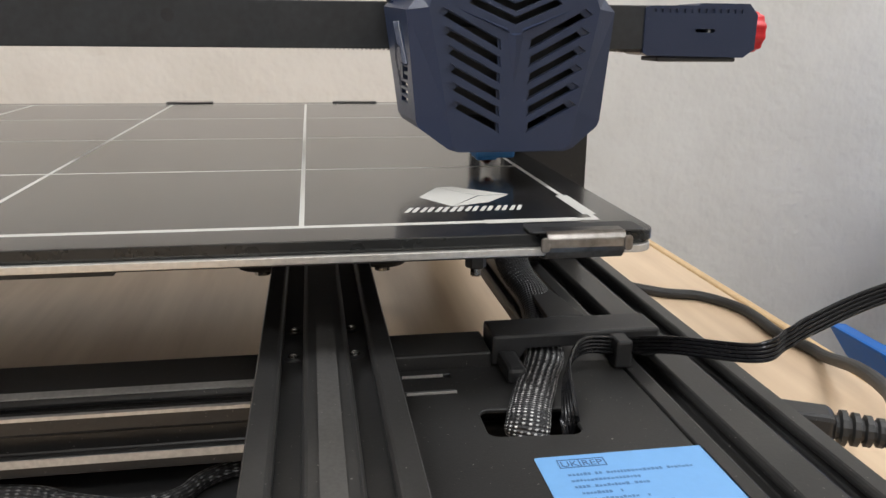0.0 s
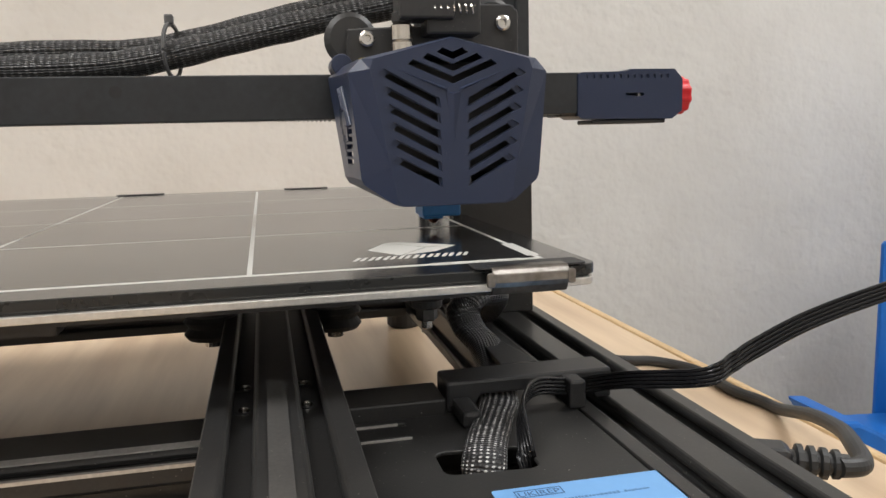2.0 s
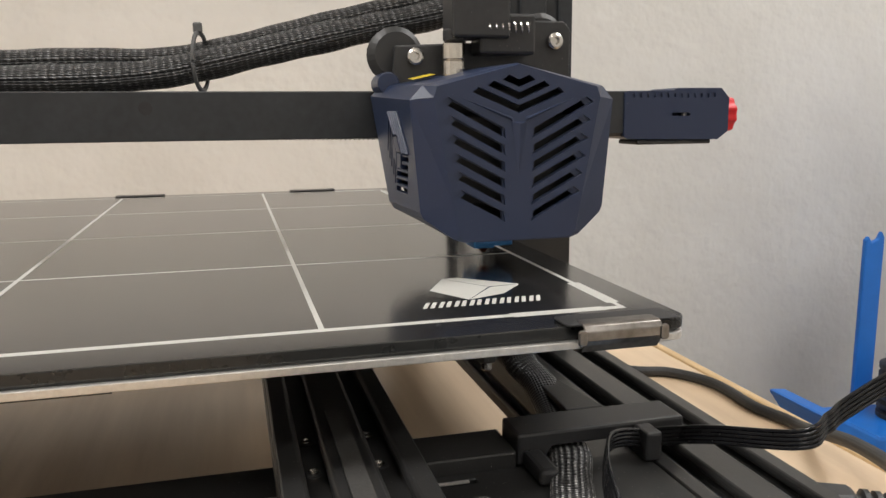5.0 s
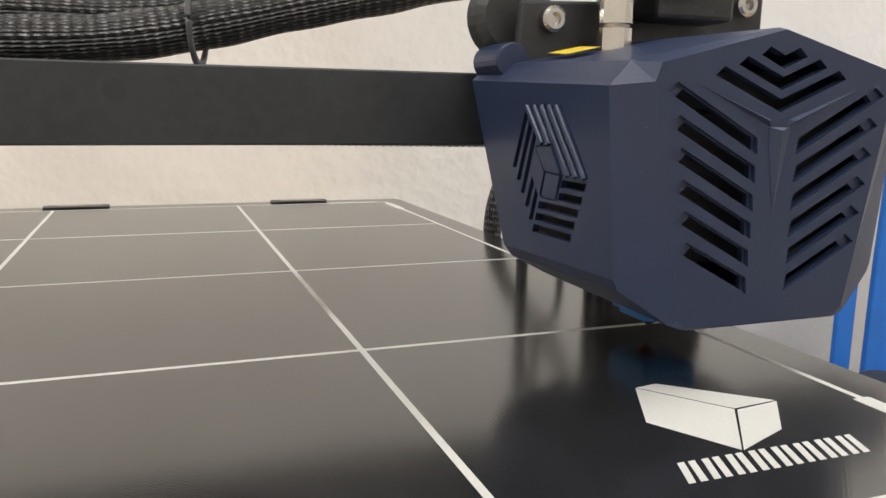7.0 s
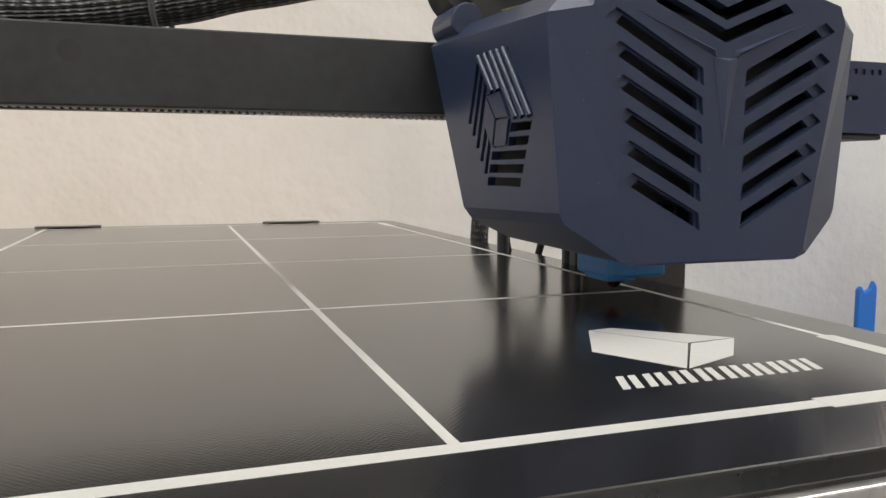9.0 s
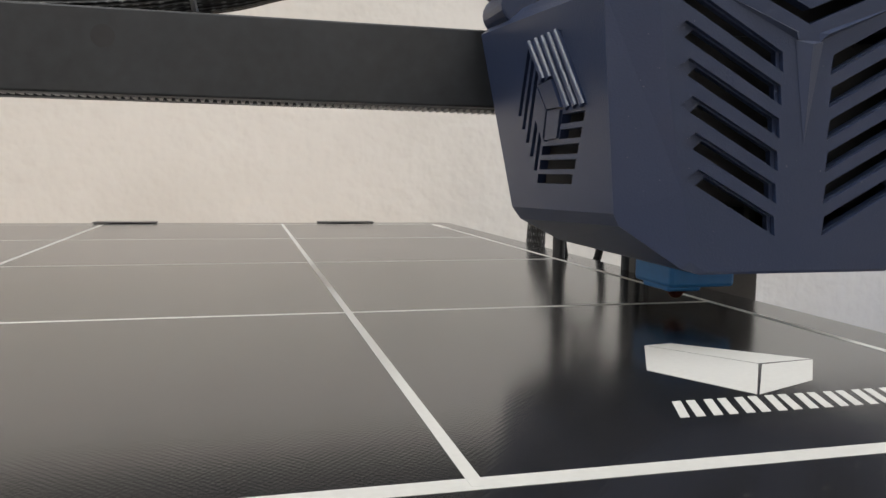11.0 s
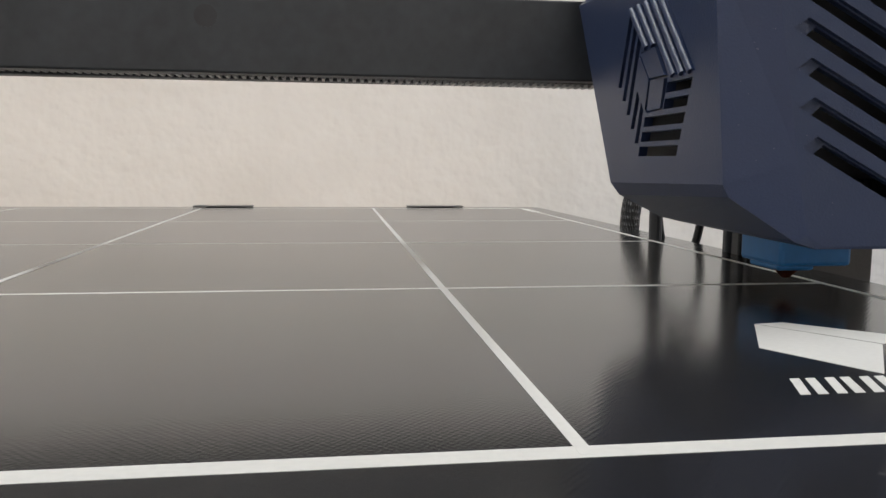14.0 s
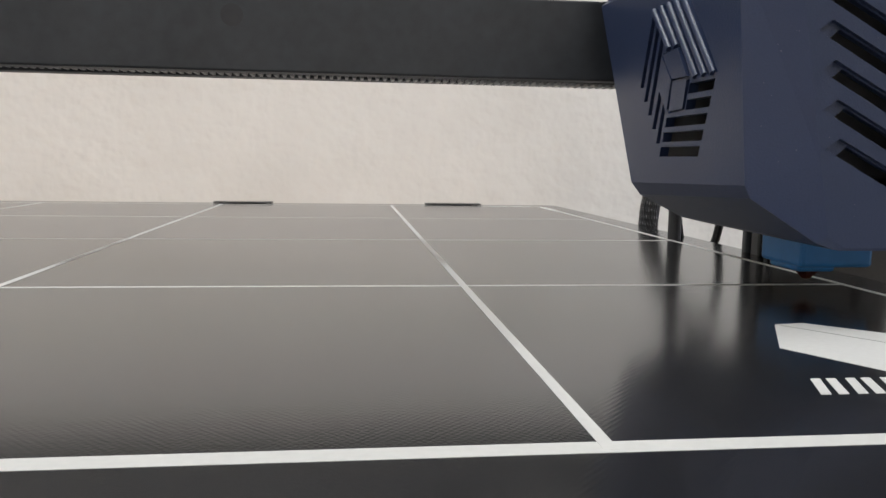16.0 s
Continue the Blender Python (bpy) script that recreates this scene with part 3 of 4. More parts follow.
for k in range(4):
    z = 0.0120 + 0.0043 * k
    lathe([(0.0046, z), (0.0068 - 0.0004 * k, z + 0.0006), (0.0068 - 0.0004 * k, z + 0.0026), (0.0046, z + 0.0031)], 14, pm, rib)
part("strain_relief", rib, RUBBER, plug)

t = thing("lower_cable", "braided cable lying on the added dark sheet", "cable")
part("sleeve", tube([(-0.40, 0.012, -0.0812), (-0.26, 0.004, -0.0812), (-0.191, -0.001, -0.0812), (-0.172, -0.008, -0.0812), (-0.152, -0.014, -0.0812), (-0.140, -0.010, -0.0812), (-0.134, -0.002, -0.0812), (-0.124, 0.004, -0.0812), (-0.100, 0.010, -0.0812)], 0.0030, 0.0028, n=14), BRAID, t)
part("thin_wire", tube([(-0.40, 0.030, -0.0834), (-0.26, 0.024, -0.0834), (-0.19, 0.018, -0.0834), (-0.15, 0.016, -0.0834), (-0.11, 0.022, -0.0834)], 0.0010, n=8), WIRE, t)


def sticker():
    t = thing("label_sticker", "pale blue and white paper label with small dark print", "label")
    z = -0.0531
    part("blue_half", prism(rounded(-0.0405, 0.0075, -0.0795, -0.0505, 0.0008, 3), "z", z, z + 0.0001), PAPERB, t)
    part("white_half", prism(rounded(-0.0405, 0.0082, -0.150, -0.0796, 0.0008, 3), "z", z, z + 0.0001), PAPERW, t)
    zt = z + 0.00016
    fr = bmesh.new()
    for a in ((-0.0350, -0.0220, -0.0529, -0.0526), (-0.0350, -0.0220, -0.0566, -0.0563), (-0.0350, -0.0347, -0.0566, -0.0526), (-0.0292, -0.0289, -0.0566, -0.0526), (-0.0223, -0.0220, -0.0566, -0.0526)):
        box(*a, zt, zt + 0.00005, fr)
    part("print_frame", fr, TEXTINK, t)
    lettering("print_text", "UK", 0.0036, pose(-0.0344, -0.0559, zt), TEXTINK, t)
    lettering("print_text", "REP", 0.0036, pose(-0.0286, -0.0559, zt), TEXTINK, t)
    for k, (n, y) in enumerate(((33, -0.0600), (19, -0.0628), (19, -0.0656), (12, -0.0684), (17, -0.0712), (23, -0.0740))):
        row = bmesh.new()
        x = -0.0340
        for j in range(n):
            wd = random.uniform(0.00055, 0.00095)
            if random.random() > 0.12:
                box(x, x + wd, y - random.uniform(0.0003, 0.0005), y + random.uniform(0.0003, 0.0007), zt, zt + 0.00004, row)
            x += wd + 0.00028
        part("print_bar", row, FADEDINK, t)


sticker()


# ---- gantry ----
GY, GZ = 0.126, -0.0012


def gantry():
    t = thing("gantry_beam", "satin black extruded beam carrying the print head", "beam")
    t.location = (0, 0, GZ)
    sec = [(GY, 0.0502), (GY, 0.0702), (GY + 0.020, 0.0702), (GY + 0.020, 0.0502),
           (GY + 0.0135, 0.0502), (GY + 0.0135, 0.0560), (GY + 0.0060, 0.0560), (GY + 0.0060, 0.0502)]
    part("extrusion", prism([(a, b) for a, b in sec], "x", -0.47, 0.075), BEAMBLK, t, bevel=0.0005)
    for x in (-0.1540, -0.009):
        part("hole_plug", lathe([(0.0027, -0.0003), (0.0027, 0.00004)], 24, pose(x, GY, 0.0635, 90)), DEEP, t)
    b = thing("drive_belt", "black toothed rubber belt under the beam", "belt")
    b.location = (0, 0, GZ)
    def sag(x):
        return 0.0540 - 0.0038 * min(1.0, (x + 0.46) / 0.40)
    band, teeth = bmesh.new(), bmesh.new()
    prism([(-0.46, sag(-0.46) + 0.0010), (-0.06, sag(-0.06) + 0.0010), (0.055, sag(0) + 0.0010), (0.055, sag(0)), (-0.06, sag(-0.06)), (-0.46, sag(-0.46))], "y", GY + 0.0066, GY + 0.0126, band)
    part("band", band, RUBBER, b)
    for k in range(255):
        x = -0.455 + 0.002 * k
        z = sag(x)
        prism([(x, z), (x + 0.0011, z), (x + 0.0009, z - 0.0009), (x + 0.0002, z - 0.0009)], "y", GY + 0.0066, GY + 0.0126, teeth)
    tagged(part("teeth", teeth, surface("belt_tooth", (0.34, 0.34, 0.33), 0.3), b), kind="stuff")


gantry()


def tensioner():
    t = thing("belt_tensioner", "navy plastic belt tensioner with a red knob", "tensioner")
    t.location = (0.005, 0, GZ)
    y0 = GY - 0.001
    prof = [(0.0525, 0.0490), (0.0545, 0.0478), (0.1030, 0.0470), (0.1085, 0.0510), (0.1085, 0.0668), (0.1040, 0.0716), (0.0800, 0.0716), (0.0780, 0.0705), (0.0545, 0.0702), (0.0525, 0.0690)]
    slot = prism(rounded(0.0775, 0.0875, 0.0584, 0.0600, 0.0008, 3), "y", y0 - 0.01, y0 + 0.010)
    cuts = [slot] + [box(0.0560 + 0.0036 * k, 0.0576 + 0.0036 * k, y0 - 0.001, y0 + 0.0008, 0.0672, 0.0690) for k in range(13)]
    hs = part("housing", carve(prism(prof, "y", y0, y0 + 0.024), cuts), NAVY, t, bevel=0.0008)
    part("slot_pin", lathe([(0.0009, 0), (0.0009, 0.002)], 12, pose(0.0858, y0 + 0.004, 0.0592, 90)), PAPERW, hs)
    part("neck", box(0.0440, 0.0527, y0 + 0.002, y0 + 0.022, 0.0490, 0.0690), BLACK, t, bevel=0.001)
    part("under_plate", box(0.0600, 0.1000, y0 + 0.001, y0 + 0.020, 0.0450, 0.0472), BLACK, t, bevel=0.0008)
    kn = bmesh.new()
    n = 10
    prof = []
    for i in range(n * 2):
        r = 0.0100 if i % 2 else 0.0086
        prof.append((y0 + 0.012 + r * math.cos(math.pi * i / n), 0.0590 + r * math.sin(math.pi * i / n)))
    prism(prof, "x", 0.1085, 0.1160, kn)
    part("knob", kn, RED, t, "bright red fluted knob", bevel=0.0012)


tensioner()


def uprights():
    t = thing("upright_post", "tall black slotted aluminium upright on the base", "post")
    sec = profile_section(0.0405, 0.040, (-0.010, 0.010), (-0.010, -0.030))
    poly = [(0.0212 + a, 0.1502 - b * 0.4) for a, b in sec]
    part("extrusion", prism(poly, "z", -0.0529, 0.40), BEAMBLK, t, bevel=0.0004, segs=1)
    part("face_plate", box(0.0015, 0.0415, 0.1484, 0.1502, -0.0529, 0.0300), PLATE, t, "flat black plate on the front", bevel=0.0005)
    for z in (-0.035, 0.012):
        part("screw", lathe([(0.0030, 0.0), (0.0030, 0.0016), (0.0020, 0.0024)], 16, pose(0.0310, 0.1484, z, 90)), BLACK, t)
    r = thing("lead_screw", "thin dark vertical lead screw beside the upright", "rod")
    part("rod", lathe([(0.0024, -0.05), (0.0024, 0.38)], 14, pose(-0.0052, 0.205, 0)), BLACK, r)
    part("bearing_block", box(-0.017, 0.007, 0.192, 0.218, -0.056, -0.0480), BLACK, r, bevel=0.001)
    g = thing("gantry_plate", "black gantry end plate on the upright", "plate")
    g.location = (0, 0, GZ)
    part("plate", prism([(-0.016, 0.0700), (0.070, 0.0700), (0.070, 0.0502), (0.012, 0.0490), (0.000, 0.0380), (-0.004, 0.0380), (-0.016, 0.0480)], "y", GY + 0.0202, GY + 0.0216), BLACK, g, bevel=0.0006)


uprights()

t = thing("cable_loop", "braided cable rising in a curve behind the head", "cable")
part("sleeve", tube([(0.0110, 0.280, -0.094), (0.0138, 0.280, -0.02), (0.0158, 0.280, 0.012), (0.026, 0.278, 0.036), (0.040, 0.268, 0.056), (0.046, 0.245, 0.085), (0.046, 0.215, 0.120)], 0.0046, n=14), BRAID, t)

t = thing("motor_cable", "thin black cable hanging in a round loop beside the upright", "cable")
part("sheath", tube([(0.0010, 0.210, 0.120), (-0.0005, 0.2105, 0.060), (-0.0012, 0.211, 0.030), (-0.0014, 0.212, 0.0130), (0.0012, 0.2125, -0.0025), (0.0076, 0.213, -0.0080), (0.0142, 0.2125, -0.0025), (0.0168, 0.212, 0.0158), (0.0140, 0.2115, 0.0285), (0.0076, 0.211, 0.0335), (0.0040, 0.2095, 0.050), (0.0035, 0.2085, 0.120)], 0.0016, n=10, up=(0.1, 1, 0.05)), WIRE, t)

t = thing("cable_harness", "thick braided cable harness tied above the beam", "cable")
t.location = (0.0, 0.006, -0.0032)
main = part("sleeve", tube([(-0.300, 0.155, 0.0790), (-0.240, 0.152, 0.0775), (-0.185, 0.150, 0.0780), (-0.155, 0.150, 0.0800), (-0.128, 0.150, 0.0850), (-0.095, 0.150, 0.0930), (-0.060, 0.150, 0.1010), (-0.020, 0.150, 0.1100), (0.01, 0.155, 0.125)],
                    0.0072, 0.0066, n=20, wobble=0.06), BRAID, t)
part("second_sleeve", tube([(-0.300, 0.163, 0.0860), (-0.240, 0.160, 0.0850), (-0.185, 0.158, 0.0865), (-0.150, 0.157, 0.0870), (-0.128, 0.157, 0.0905), (-0.095, 0.157, 0.0990), (-0.060, 0.157, 0.1080), (-0.020, 0.157, 0.118), (0.01, 0.16, 0.135)],
                           0.0060, 0.0052, n=18, wobble=0.05), BRAID, t)
loop = [(-0.1325 + 0.003 * math.sin(radians(a)), 0.1515 + 0.0105 * math.sin(radians(a)), 0.0860 + 0.0125 * math.cos(radians(a))) for a in range(0, 361, 30)]
part("cable_tie", tube(loop, 0.0009, 0.0012, n=8, per=4), GREYTIE, main, "grey plastic cable tie")
part("tie_head", box(-0.1350, -0.1310, 0.1480, 0.1530, 0.0980, 0.1025), GREYTIE, main, bevel=0.0008)


# ---- print head ----
HX, HY, HZ = -0.0235, 0.0905, -0.0013


def head():
    t = thing("extruder_assembly", "navy plastic print head shroud with chevron vents", "print head")
    t.location = (HX, HY, HZ)
    YF, YS = -0.0410, -0.0362
    def both(half):
        return half + [(-x, z) for x, z in half[:0:-1]]
    front = both([(0, 0.0772), (0.0296, 0.0697), (0.0310, 0.0660), (0.0244, 0.0300), (0.0236, 0.0255), (0.0222, 0.0178), (0.0190, 0.0158)])
    outer = both([(0, 0.0778), (0.0338, 0.0701), (0.0384, 0.0652), (0.0350, 0.0260), (0.0340, 0.0238), (0.0236, 0.0164), (0.0200, 0.0153)])
    oy = both([(0, -0.0385), (0, -0.0366), (0, YS), (0, YS), (0, -0.0364), (0, -0.0402), (0, -0.0408)])
    back = both([(0, 0.0790), (0.0352, 0.0725), (0.0402, 0.0680), (0.0358, 0.0250), (0.0343, 0.0222), (0.0250, 0.0172), (0.0210, 0.0162)])
    by = [0.030, 0.030, 0.030, 0.016, 0.014, 0.012, 0.010]
    by = by + by[:0:-1]

    def loft(rings):
        bm = bmesh.new()
        vs = [[bm.verts.new(p) for p in r] for r in rings]
        n = len(rings[0])
        for a, b in zip(vs, vs[1:]):
            for i in range(n):
                bm.faces.new((a[i], a[(i + 1) % n], b[(i + 1) % n], b[i]))
        bm.faces.new(vs[0])
        bm.faces.new(vs[-1])
        return bm
    rf = [(x, YF, z) for x, z in front]
    ro = [(x, y[1], z) for (x, z), y in zip(outer, oy)]
    rb = [(x, y, z) for (x, z), y in zip(back, by)]
    cz = 0.045

    def shrink(r, k, y=None, dy=0.0):
        return [(x * k, (yy if y is None else y) + dy, cz + (z - cz) * k) for x, yy, z in r]
    solid = loft([rf, ro, rb])
    bmesh.ops.triangulate(solid, faces=[f for f in solid.faces if len(f.verts) == 4])
    hollow = loft([shrink(rf, 0.93, YF + 0.0024), shrink(ro, 0.95, YS + 0.0024), shrink(rb, 0.95, None, 0.004)])
    bmesh.ops.triangulate(hollow, faces=[f for f in hollow.faces if len(f.verts) == 4])
    cuts = [hollow]
    # two columns of slanted vents
    for s in (-1, 1):
        for k in range(6):
            zi = 0.0222 + 0.0059 * k
            xi, xo, xd = 0.0050, 0.0238 + 0.0009 * k, 0.0212 + 0.0009 * k
            rise = 0.54
            cuts.append(prism([(s * (xi + 0.0009), zi + 0.0009 * rise + 0.0003), (s * (xi + 0.0011), zi + 0.0031 + 0.0011 * rise), (s * (xd - 0.0018), zi + 0.0028 + (xd - xi - 0.0018) * rise), (s * xd, zi + 0.0003 + (xd - xi) * rise)], "y", YF - 0.01, YF + 0.012))
            wedge = bmesh.new()
            poly = [(s * xi, zi), (s * (xi + 0.0004), zi + 0.0036), (s * (xo - 0.0026), zi + 0.0032 + (xo - xi - 0.0026) * rise), (s * xo, zi + (xo - xi) * rise)]
            prism(poly, "y", YF - 0.01, YF + 0.0010, wedge)
            cuts.append(wedge)
    # chevrons over them
    for zc, hw in ((0.0605, 0.0170), (0.0650, 0.0115), (0.0694, 0.0060)):
        h, k = 0.0027, 0.42
        cuts.append(prism([(0, zc), (hw, zc + hw * k), (hw - 0.0022, zc + h + (hw - 0.0022) * k), (0, zc + h), (-hw + 0.0022, zc + h + (hw - 0.0022) * k), (-hw, zc + hw * k)], "y", YF - 0.01, YF + 0.012))
    # emblem vents in the side, which leans in a little towards the top
    def on_side(poly, out, deep, bm=None):
        bm = bm or bmesh.new()
        at = [-0.03206 - 0.00573 * y - 0.1201 * z for y, z in poly]
        a = [bm.verts.new((x - out, y, z)) for x, (y, z) in zip(at, poly)]
        b = [bm.verts.new((x + deep, y, z)) for x, (y, z) in zip(at, poly)]
        n = len(poly)
        bm.faces.new(a)
        bm.faces.new(b[::-1])
        for k in range(n):
            bm.faces.new((a[k], b[k], b[(k + 1) % n], a[(k + 1) % n]))
        bmesh.ops.recalc_face_normals(bm, faces=bm.faces)
        return bm
    for k in range(5):
        z1, z0 = 0.0450 - 0.0030 * k, 0.0431 - 0.00303 * k
        ya = -0.0165 + 0.0014 * k if k < 2 else -0.0052 + 0.0017 * (k - 2)
        yb = -0.0268 + 0.00172 * k
        cuts.append(on_side([(ya, z1), (yb, z1), (yb + 0.0010, z0), (ya + 0.0010, z0)], 0.01, 0.006))
    for k in range(5):
        yb, zb = 0.0080 - 0.00183 * k, 0.0462 - 0.0031 * k
        yt, zt = ((-0.0010 - 0.0017 * k, 0.0612 - 0.0026 * k), (-0.0021 - 0.0016 * (k - 3), 0.0448 - 0.0026 * (k - 3)))[k > 2]
        cuts.append(on_side([(yt, zt), (yt - 0.0009, zt - 0.0019), (yb - 0.0018, zb - 0.0002), (yb, zb)], 0.01, 0.0032))
    for k in range(5):
        y0 = -0.0025 - 0.00355 * k
        if k < 2:
            y1, z1 = -0.0090 - 0.0035 * k, 0.0527
        else:
            y1, z1 = -0.0201 - 0.0034 * (k - 2), 0.0461
        w0, w1 = (0.0019, 0.0013) if k < 4 else (0.0012, 0.0008)
        cuts.append(on_side([(y0, 0.0614), (y0 - w0, 0.0614), (y1 - w1, z1), (y1, z1)], 0.01, 0.0013))
    cuts.append(on_side([(-0.0049, 0.0521), (-0.0132, 0.0527), (-0.0168, 0.0462), (-0.0135, 0.0399), (-0.0062, 0.0398), (-0.0013, 0.0455)], 0.01, 0.0009))
    shell = carve(solid, cuts)
    shroud = part("shroud", shell, NAVY, t, bevel=0.0008, segs=3)
    # dark works inside
    inner = bmesh.new()
    box(-0.0280, 0.0280, -0.0300, 0.0150, 0.0270, 0.0600, inner)
    box(-0.0240, 0.0240, -0.0250, 0.0200, 0.0600, 0.0700, inner)
    part("fan_block", inner, DEEP, t, bevel=0.001)
    duct = bmesh.new()
    for a in ((-0.0240, -0.0160, -0.0050, 0.0110, 0.0175, 0.0270), (0.0160, 0.0240, -0.0050, 0.0110, 0.0175, 0.0270), (-0.0120, 0.0110, -0.0100, 0.0110, 0.0160, 0.0270)):
        box(*a, duct)
    part("air_duct", duct, BLACK, t, bevel=0.001)
    # raised ridge: spike and two arms
    ridge = bmesh.new()
    a, b, c, d = [ridge.verts.new(p) for p in ((-0.0030, YF - 0.0001, 0.0575), (0.0030, YF - 0.0001, 0.0575), (0, YF - 0.0001, 0.0390), (0, YF - 0.0011, 0.0568))]
    for f in ((a, b, d), (b, c, d), (c, a, d), (a, c, b)):
        ridge.faces.new(f)
    part("ridge", ridge, NAVY, shroud)
    for s in (-1, 1):
        arm = bmesh.new()
        p = [arm.verts.new(q) for q in ((s * 0.0022, YF, 0.0575), (s * 0.0022, YF, 0.0590), (s * 0.0215, YF, 0.0660), (s * 0.0035, YF - 0.0010, 0.0588))]
        for f in ((0, 1, 3), (1, 2, 3), (2, 0, 3), (0, 2, 1)):
            arm.faces.new([p[i] for i in f])
        part("ridge", arm, NAVY, shroud)
    # small cube in the side emblem, and the rounded ribs over it
    cube = bmesh.new()
    for poly in ([(-0.0057, 0.0517), (-0.0130, 0.0522), (-0.0163, 0.0464), (-0.0093, 0.0465)], [(-0.0097, 0.0461), (-0.0162, 0.0458), (-0.0133, 0.0403), (-0.0067, 0.0402)], [(-0.0052, 0.0514), (-0.0089, 0.0463), (-0.0059, 0.0407), (-0.0019, 0.0454)]):
        on_side(poly, 0.0001, 0.0012, cube)
    for y0, y1, z1 in ((-0.0017, -0.0081, 0.0526), (-0.0055, -0.0115, 0.0526), (-0.0091, -0.0193, 0.0460), (-0.0126, -0.0229, 0.0460), (-0.0159, -0.0263, 0.0460)):
        line = [(-0.03206 - 0.00573 * y - 0.1201 * z + 0.00045, y, z) for y, z in ((y0, 0.0612), (y0 + (y1 - y0) * 0.5, 0.0612 + (z1 - 0.0612) * 0.5), (y1, z1))]
        part("emblem_rib", tube(line, 0.00075, n=10), NAVY, shroud)
    part("emblem_block", cube, NAVY, shroud)
    # hot end
    sock = bmesh.new()
    box(-0.0065, 0.0100, -0.0085, 0.0085, 0.0078, 0.0160, sock)
    so = part("silicone_sock", sock, SILI, t, "bright blue silicone sock", bevel=0.0009)
    part("sock_foot", box(-0.0055, 0.0030, -0.0060, 0.0060, 0.0066, 0.0082), SILI, so, bevel=0.0006)
    part("nozzle", lathe([(0.0005, 0.0042), (0.0010, 0.0044), (0.0030, 0.0064), (0.0033, 0.0066), (0.0033, 0.0080)], 6), BRASS, so, "dark heat-stained brass nozzle")
    # carriage plate, wheels and bolts behind
    pl = [(-0.0330, 0.0400), (-0.0330, 0.0760), (-0.0320, 0.0880), (0.0120, 0.0900), (0.0130, 0.0990), (0.0420, 0.0990), (0.0450, 0.0960), (0.0450, 0.0330), (0.0410, 0.0270), (-0.0280, 0.0270)]
    plate = part("carriage_plate", prism(pl, "y", 0.0172, 0.0200), BLACK, t, "black carriage plate", bevel=0.0008)
    for x, z in ((-0.0240, 0.0835), (0.0370, 0.0905), (0.0370, 0.0300)):
        bo = part("bolt", lathe([(0.0034, 0.0), (0.0034, 0.0028), (0.0026, 0.0034), (0.0016, 0.0034), (0.0014, 0.0018)], 20, pose(x, 0.0171, z, 90)), STEEL, plate)
    for x, z in ((-0.0275, 0.0835), (0.0370, 0.0905)):
        part("wheel", lathe([(0.0050, -0.005), (0.0092, -0.005), (0.0115, -0.0028), (0.0096, 0), (0.0115, 0.0028), (0.0092, 0.005), (0.0050, 0.005)], 28, pose(x - 0.002, 0.0300, z + 0.0015, 90)), surface("wheel_rubber", (0.03, 0.03, 0.03), 0.4), t)
    boss = prism(disc(-0.0352, 0.0728, 0.0046, 20), "y", 0.0150, 0.0310)
    part("boss", boss, NAVY, shroud, bevel=0.0006)
    # fitting, extruder and label on top
    fit_ = part("tube_fitting", lathe([(0.0046, 0.0740), (0.0046, 0.0800), (0.0040, 0.0806), (0.0046, 0.0812), (0.0046, 0.0870), (0.0034, 0.0880)], 20, pose(-0.0100, 0.0080, 0.0010)), NICKEL, t, "nickel tube fitting")
    part("collet", lathe([(0.0036, 0.0890), (0.0042, 0.0895), (0.0042, 0.0930), (0.0030, 0.0940)], 20, pose(-0.0100, 0.0080, 0)), BLACK, fit_)
    ex = bmesh.new()
    box(-0.0120, 0.0120, 0.0010, 0.0170, 0.0900, 0.1200, ex)
    box(0.0000, 0.0240, 0.0040, 0.0170, 0.0840, 0.1000, ex)
    part("extruder", ex, BLACK, t, bevel=0.0012)
    sp = bmesh.new()
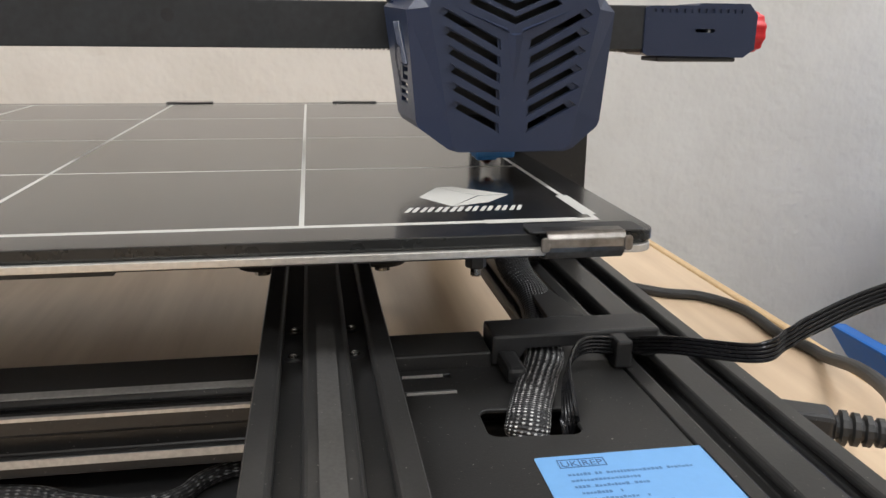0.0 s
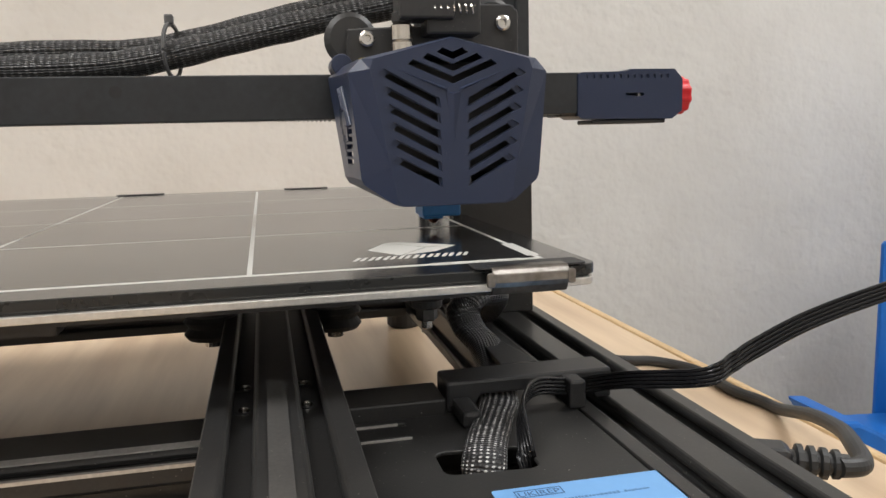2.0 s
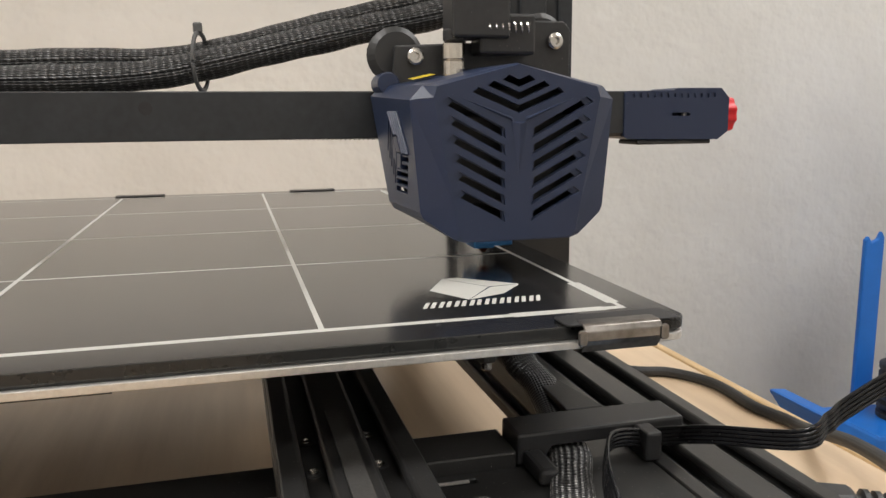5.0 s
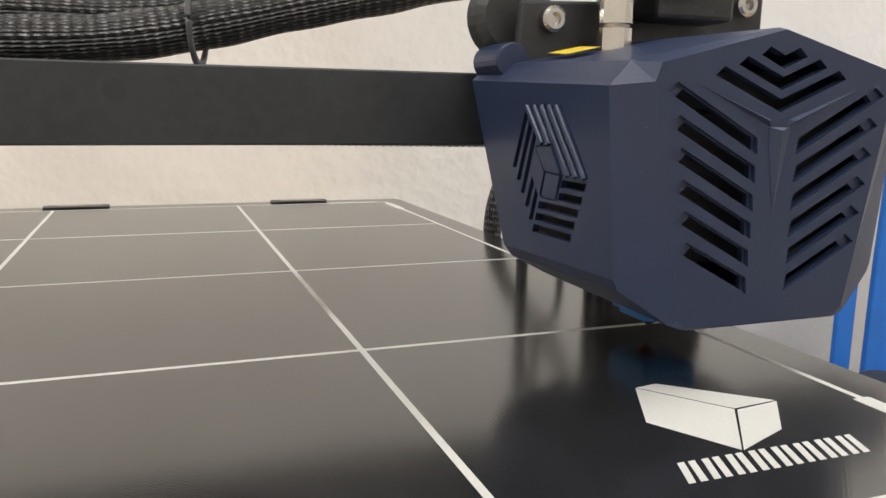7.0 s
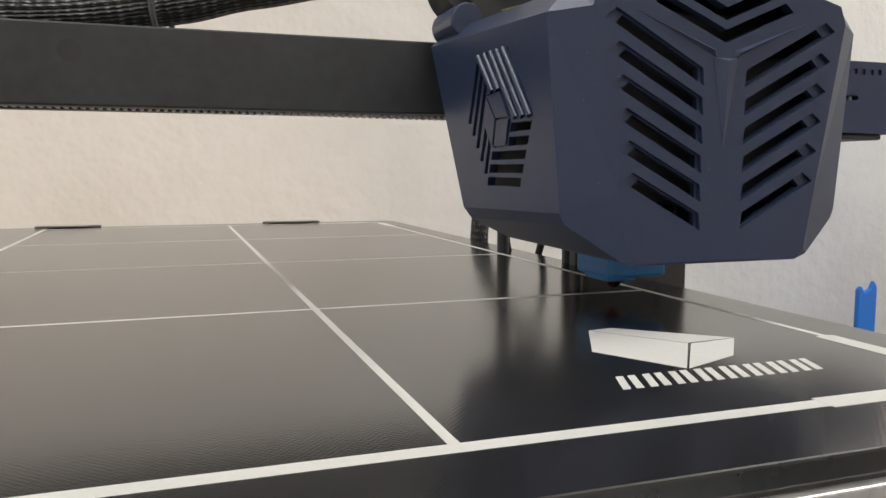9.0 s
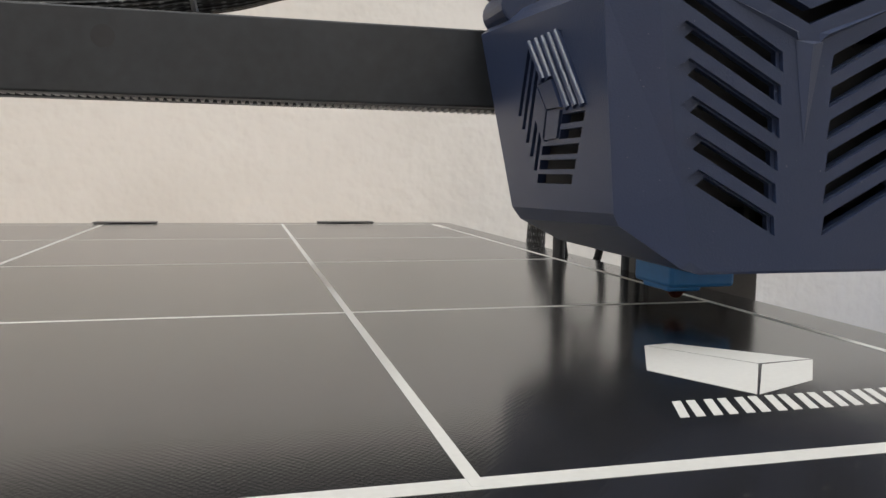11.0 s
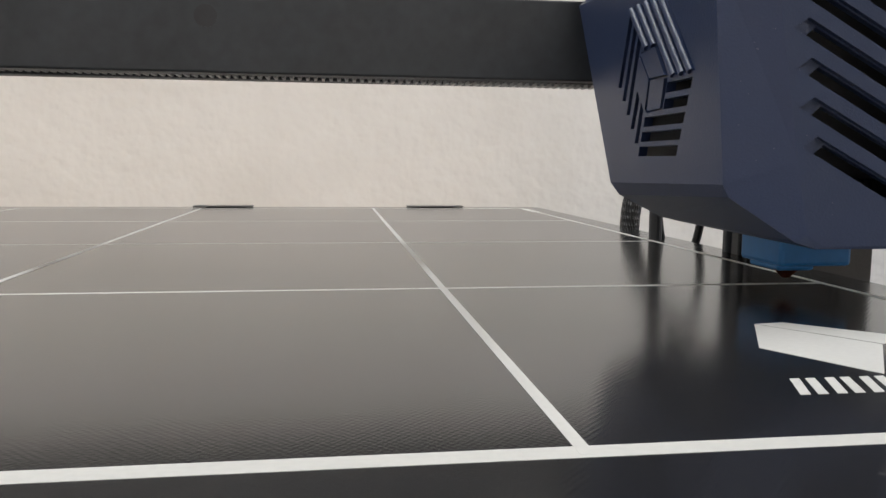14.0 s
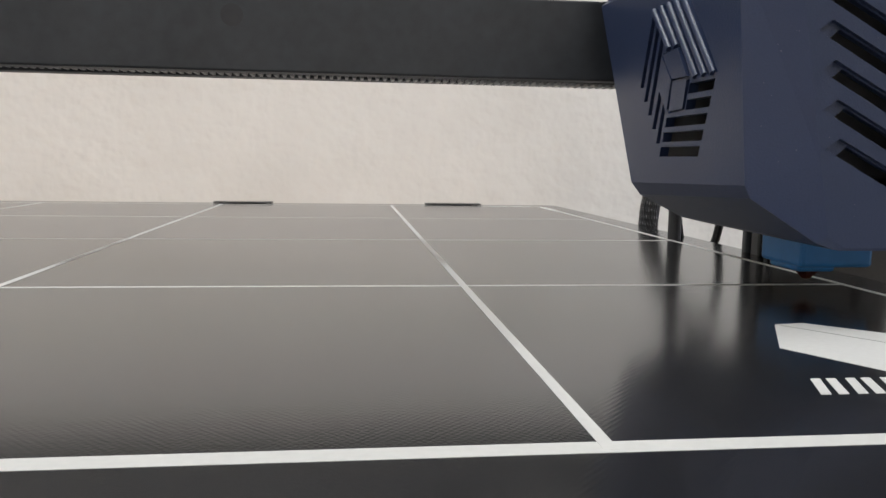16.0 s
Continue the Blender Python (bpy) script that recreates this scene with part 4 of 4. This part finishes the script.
    coil = [(0.0020 + 0.00045 * k, 0.0030 + 0.0020 * math.cos(k * 1.05), 0.0945 + 0.0020 * math.sin(k * 1.05)) for k in range(44)]
    part("spring", tube(coil, 0.0004, n=6, per=2), STEEL, t)
    st = bmesh.new()
    vs = [st.verts.new(p) for p in ((-0.0290, -0.0020, 0.0728), (-0.0200, -0.0020, 0.0748), (-0.0200, 0.0080, 0.0755), (-0.0290, 0.0080, 0.0736))]
    st.faces.new(vs)
    bmesh.ops.translate(st, verts=st.verts, vec=(0, 0, 0.0008))
    bmesh.ops.solidify(st, geom=st.faces[:], thickness=0.0001)
    part("warning_sticker", st, YELLOW, shroud, "yellow warning sticker")
    tb = tube([(-0.0100, 0.0080, 0.092), (-0.0100, 0.0080, 0.13), (-0.012, 0.02, 0.2), (-0.03, 0.05, 0.30)], 0.0020, n=12)
    part("filament_tube", tb, BLACK, t)


head()


# ---- far side of the table ----
def stand():
    t = thing("plastic_stand", "bright blue plastic stand with an arm and black coil", "stand")
    t.location = (-0.004, 0, 0)
    part("upright", prism([(0.998, -0.85), (1.040, -0.85), (1.040, -0.172), (1.033, -0.160), (1.026, -0.174), (1.012, -0.180), (1.005, -0.168), (0.998, -0.175)], "y", 0.95, 0.960), BLUEP, t, bevel=0.003)
    part("back_panel", prism([(1.080, -0.85), (1.40, -0.85), (1.40, 0.18), (1.128, 0.18), (1.102, 0.10), (1.086, 0.00), (1.078, -0.20), (1.076, -0.40)], "y", 0.95, 0.962), BLUEP, t, "large curved blue panel", bevel=0.004)
    part("arm", prism([(0.800, -0.436), (0.835, -0.440), (0.92, -0.485), (1.42, -0.515), (1.42, -0.595), (0.98, -0.560), (0.85, -0.505)], "y", 0.80, 0.948), BLUEP, t, "sloping blue arm", bevel=0.008)
    prof = []
    for k in range(6):
        prof += [(0.036, 0.018 * k), (0.045, 0.018 * k + 0.004), (0.045, 0.018 * k + 0.013), (0.036, 0.018 * k + 0.017)]
    part("black_coil", lathe(prof, 24, pose(1.035, 0.87, -0.494)), RUBBER, t, "black coil of cord")


stand()
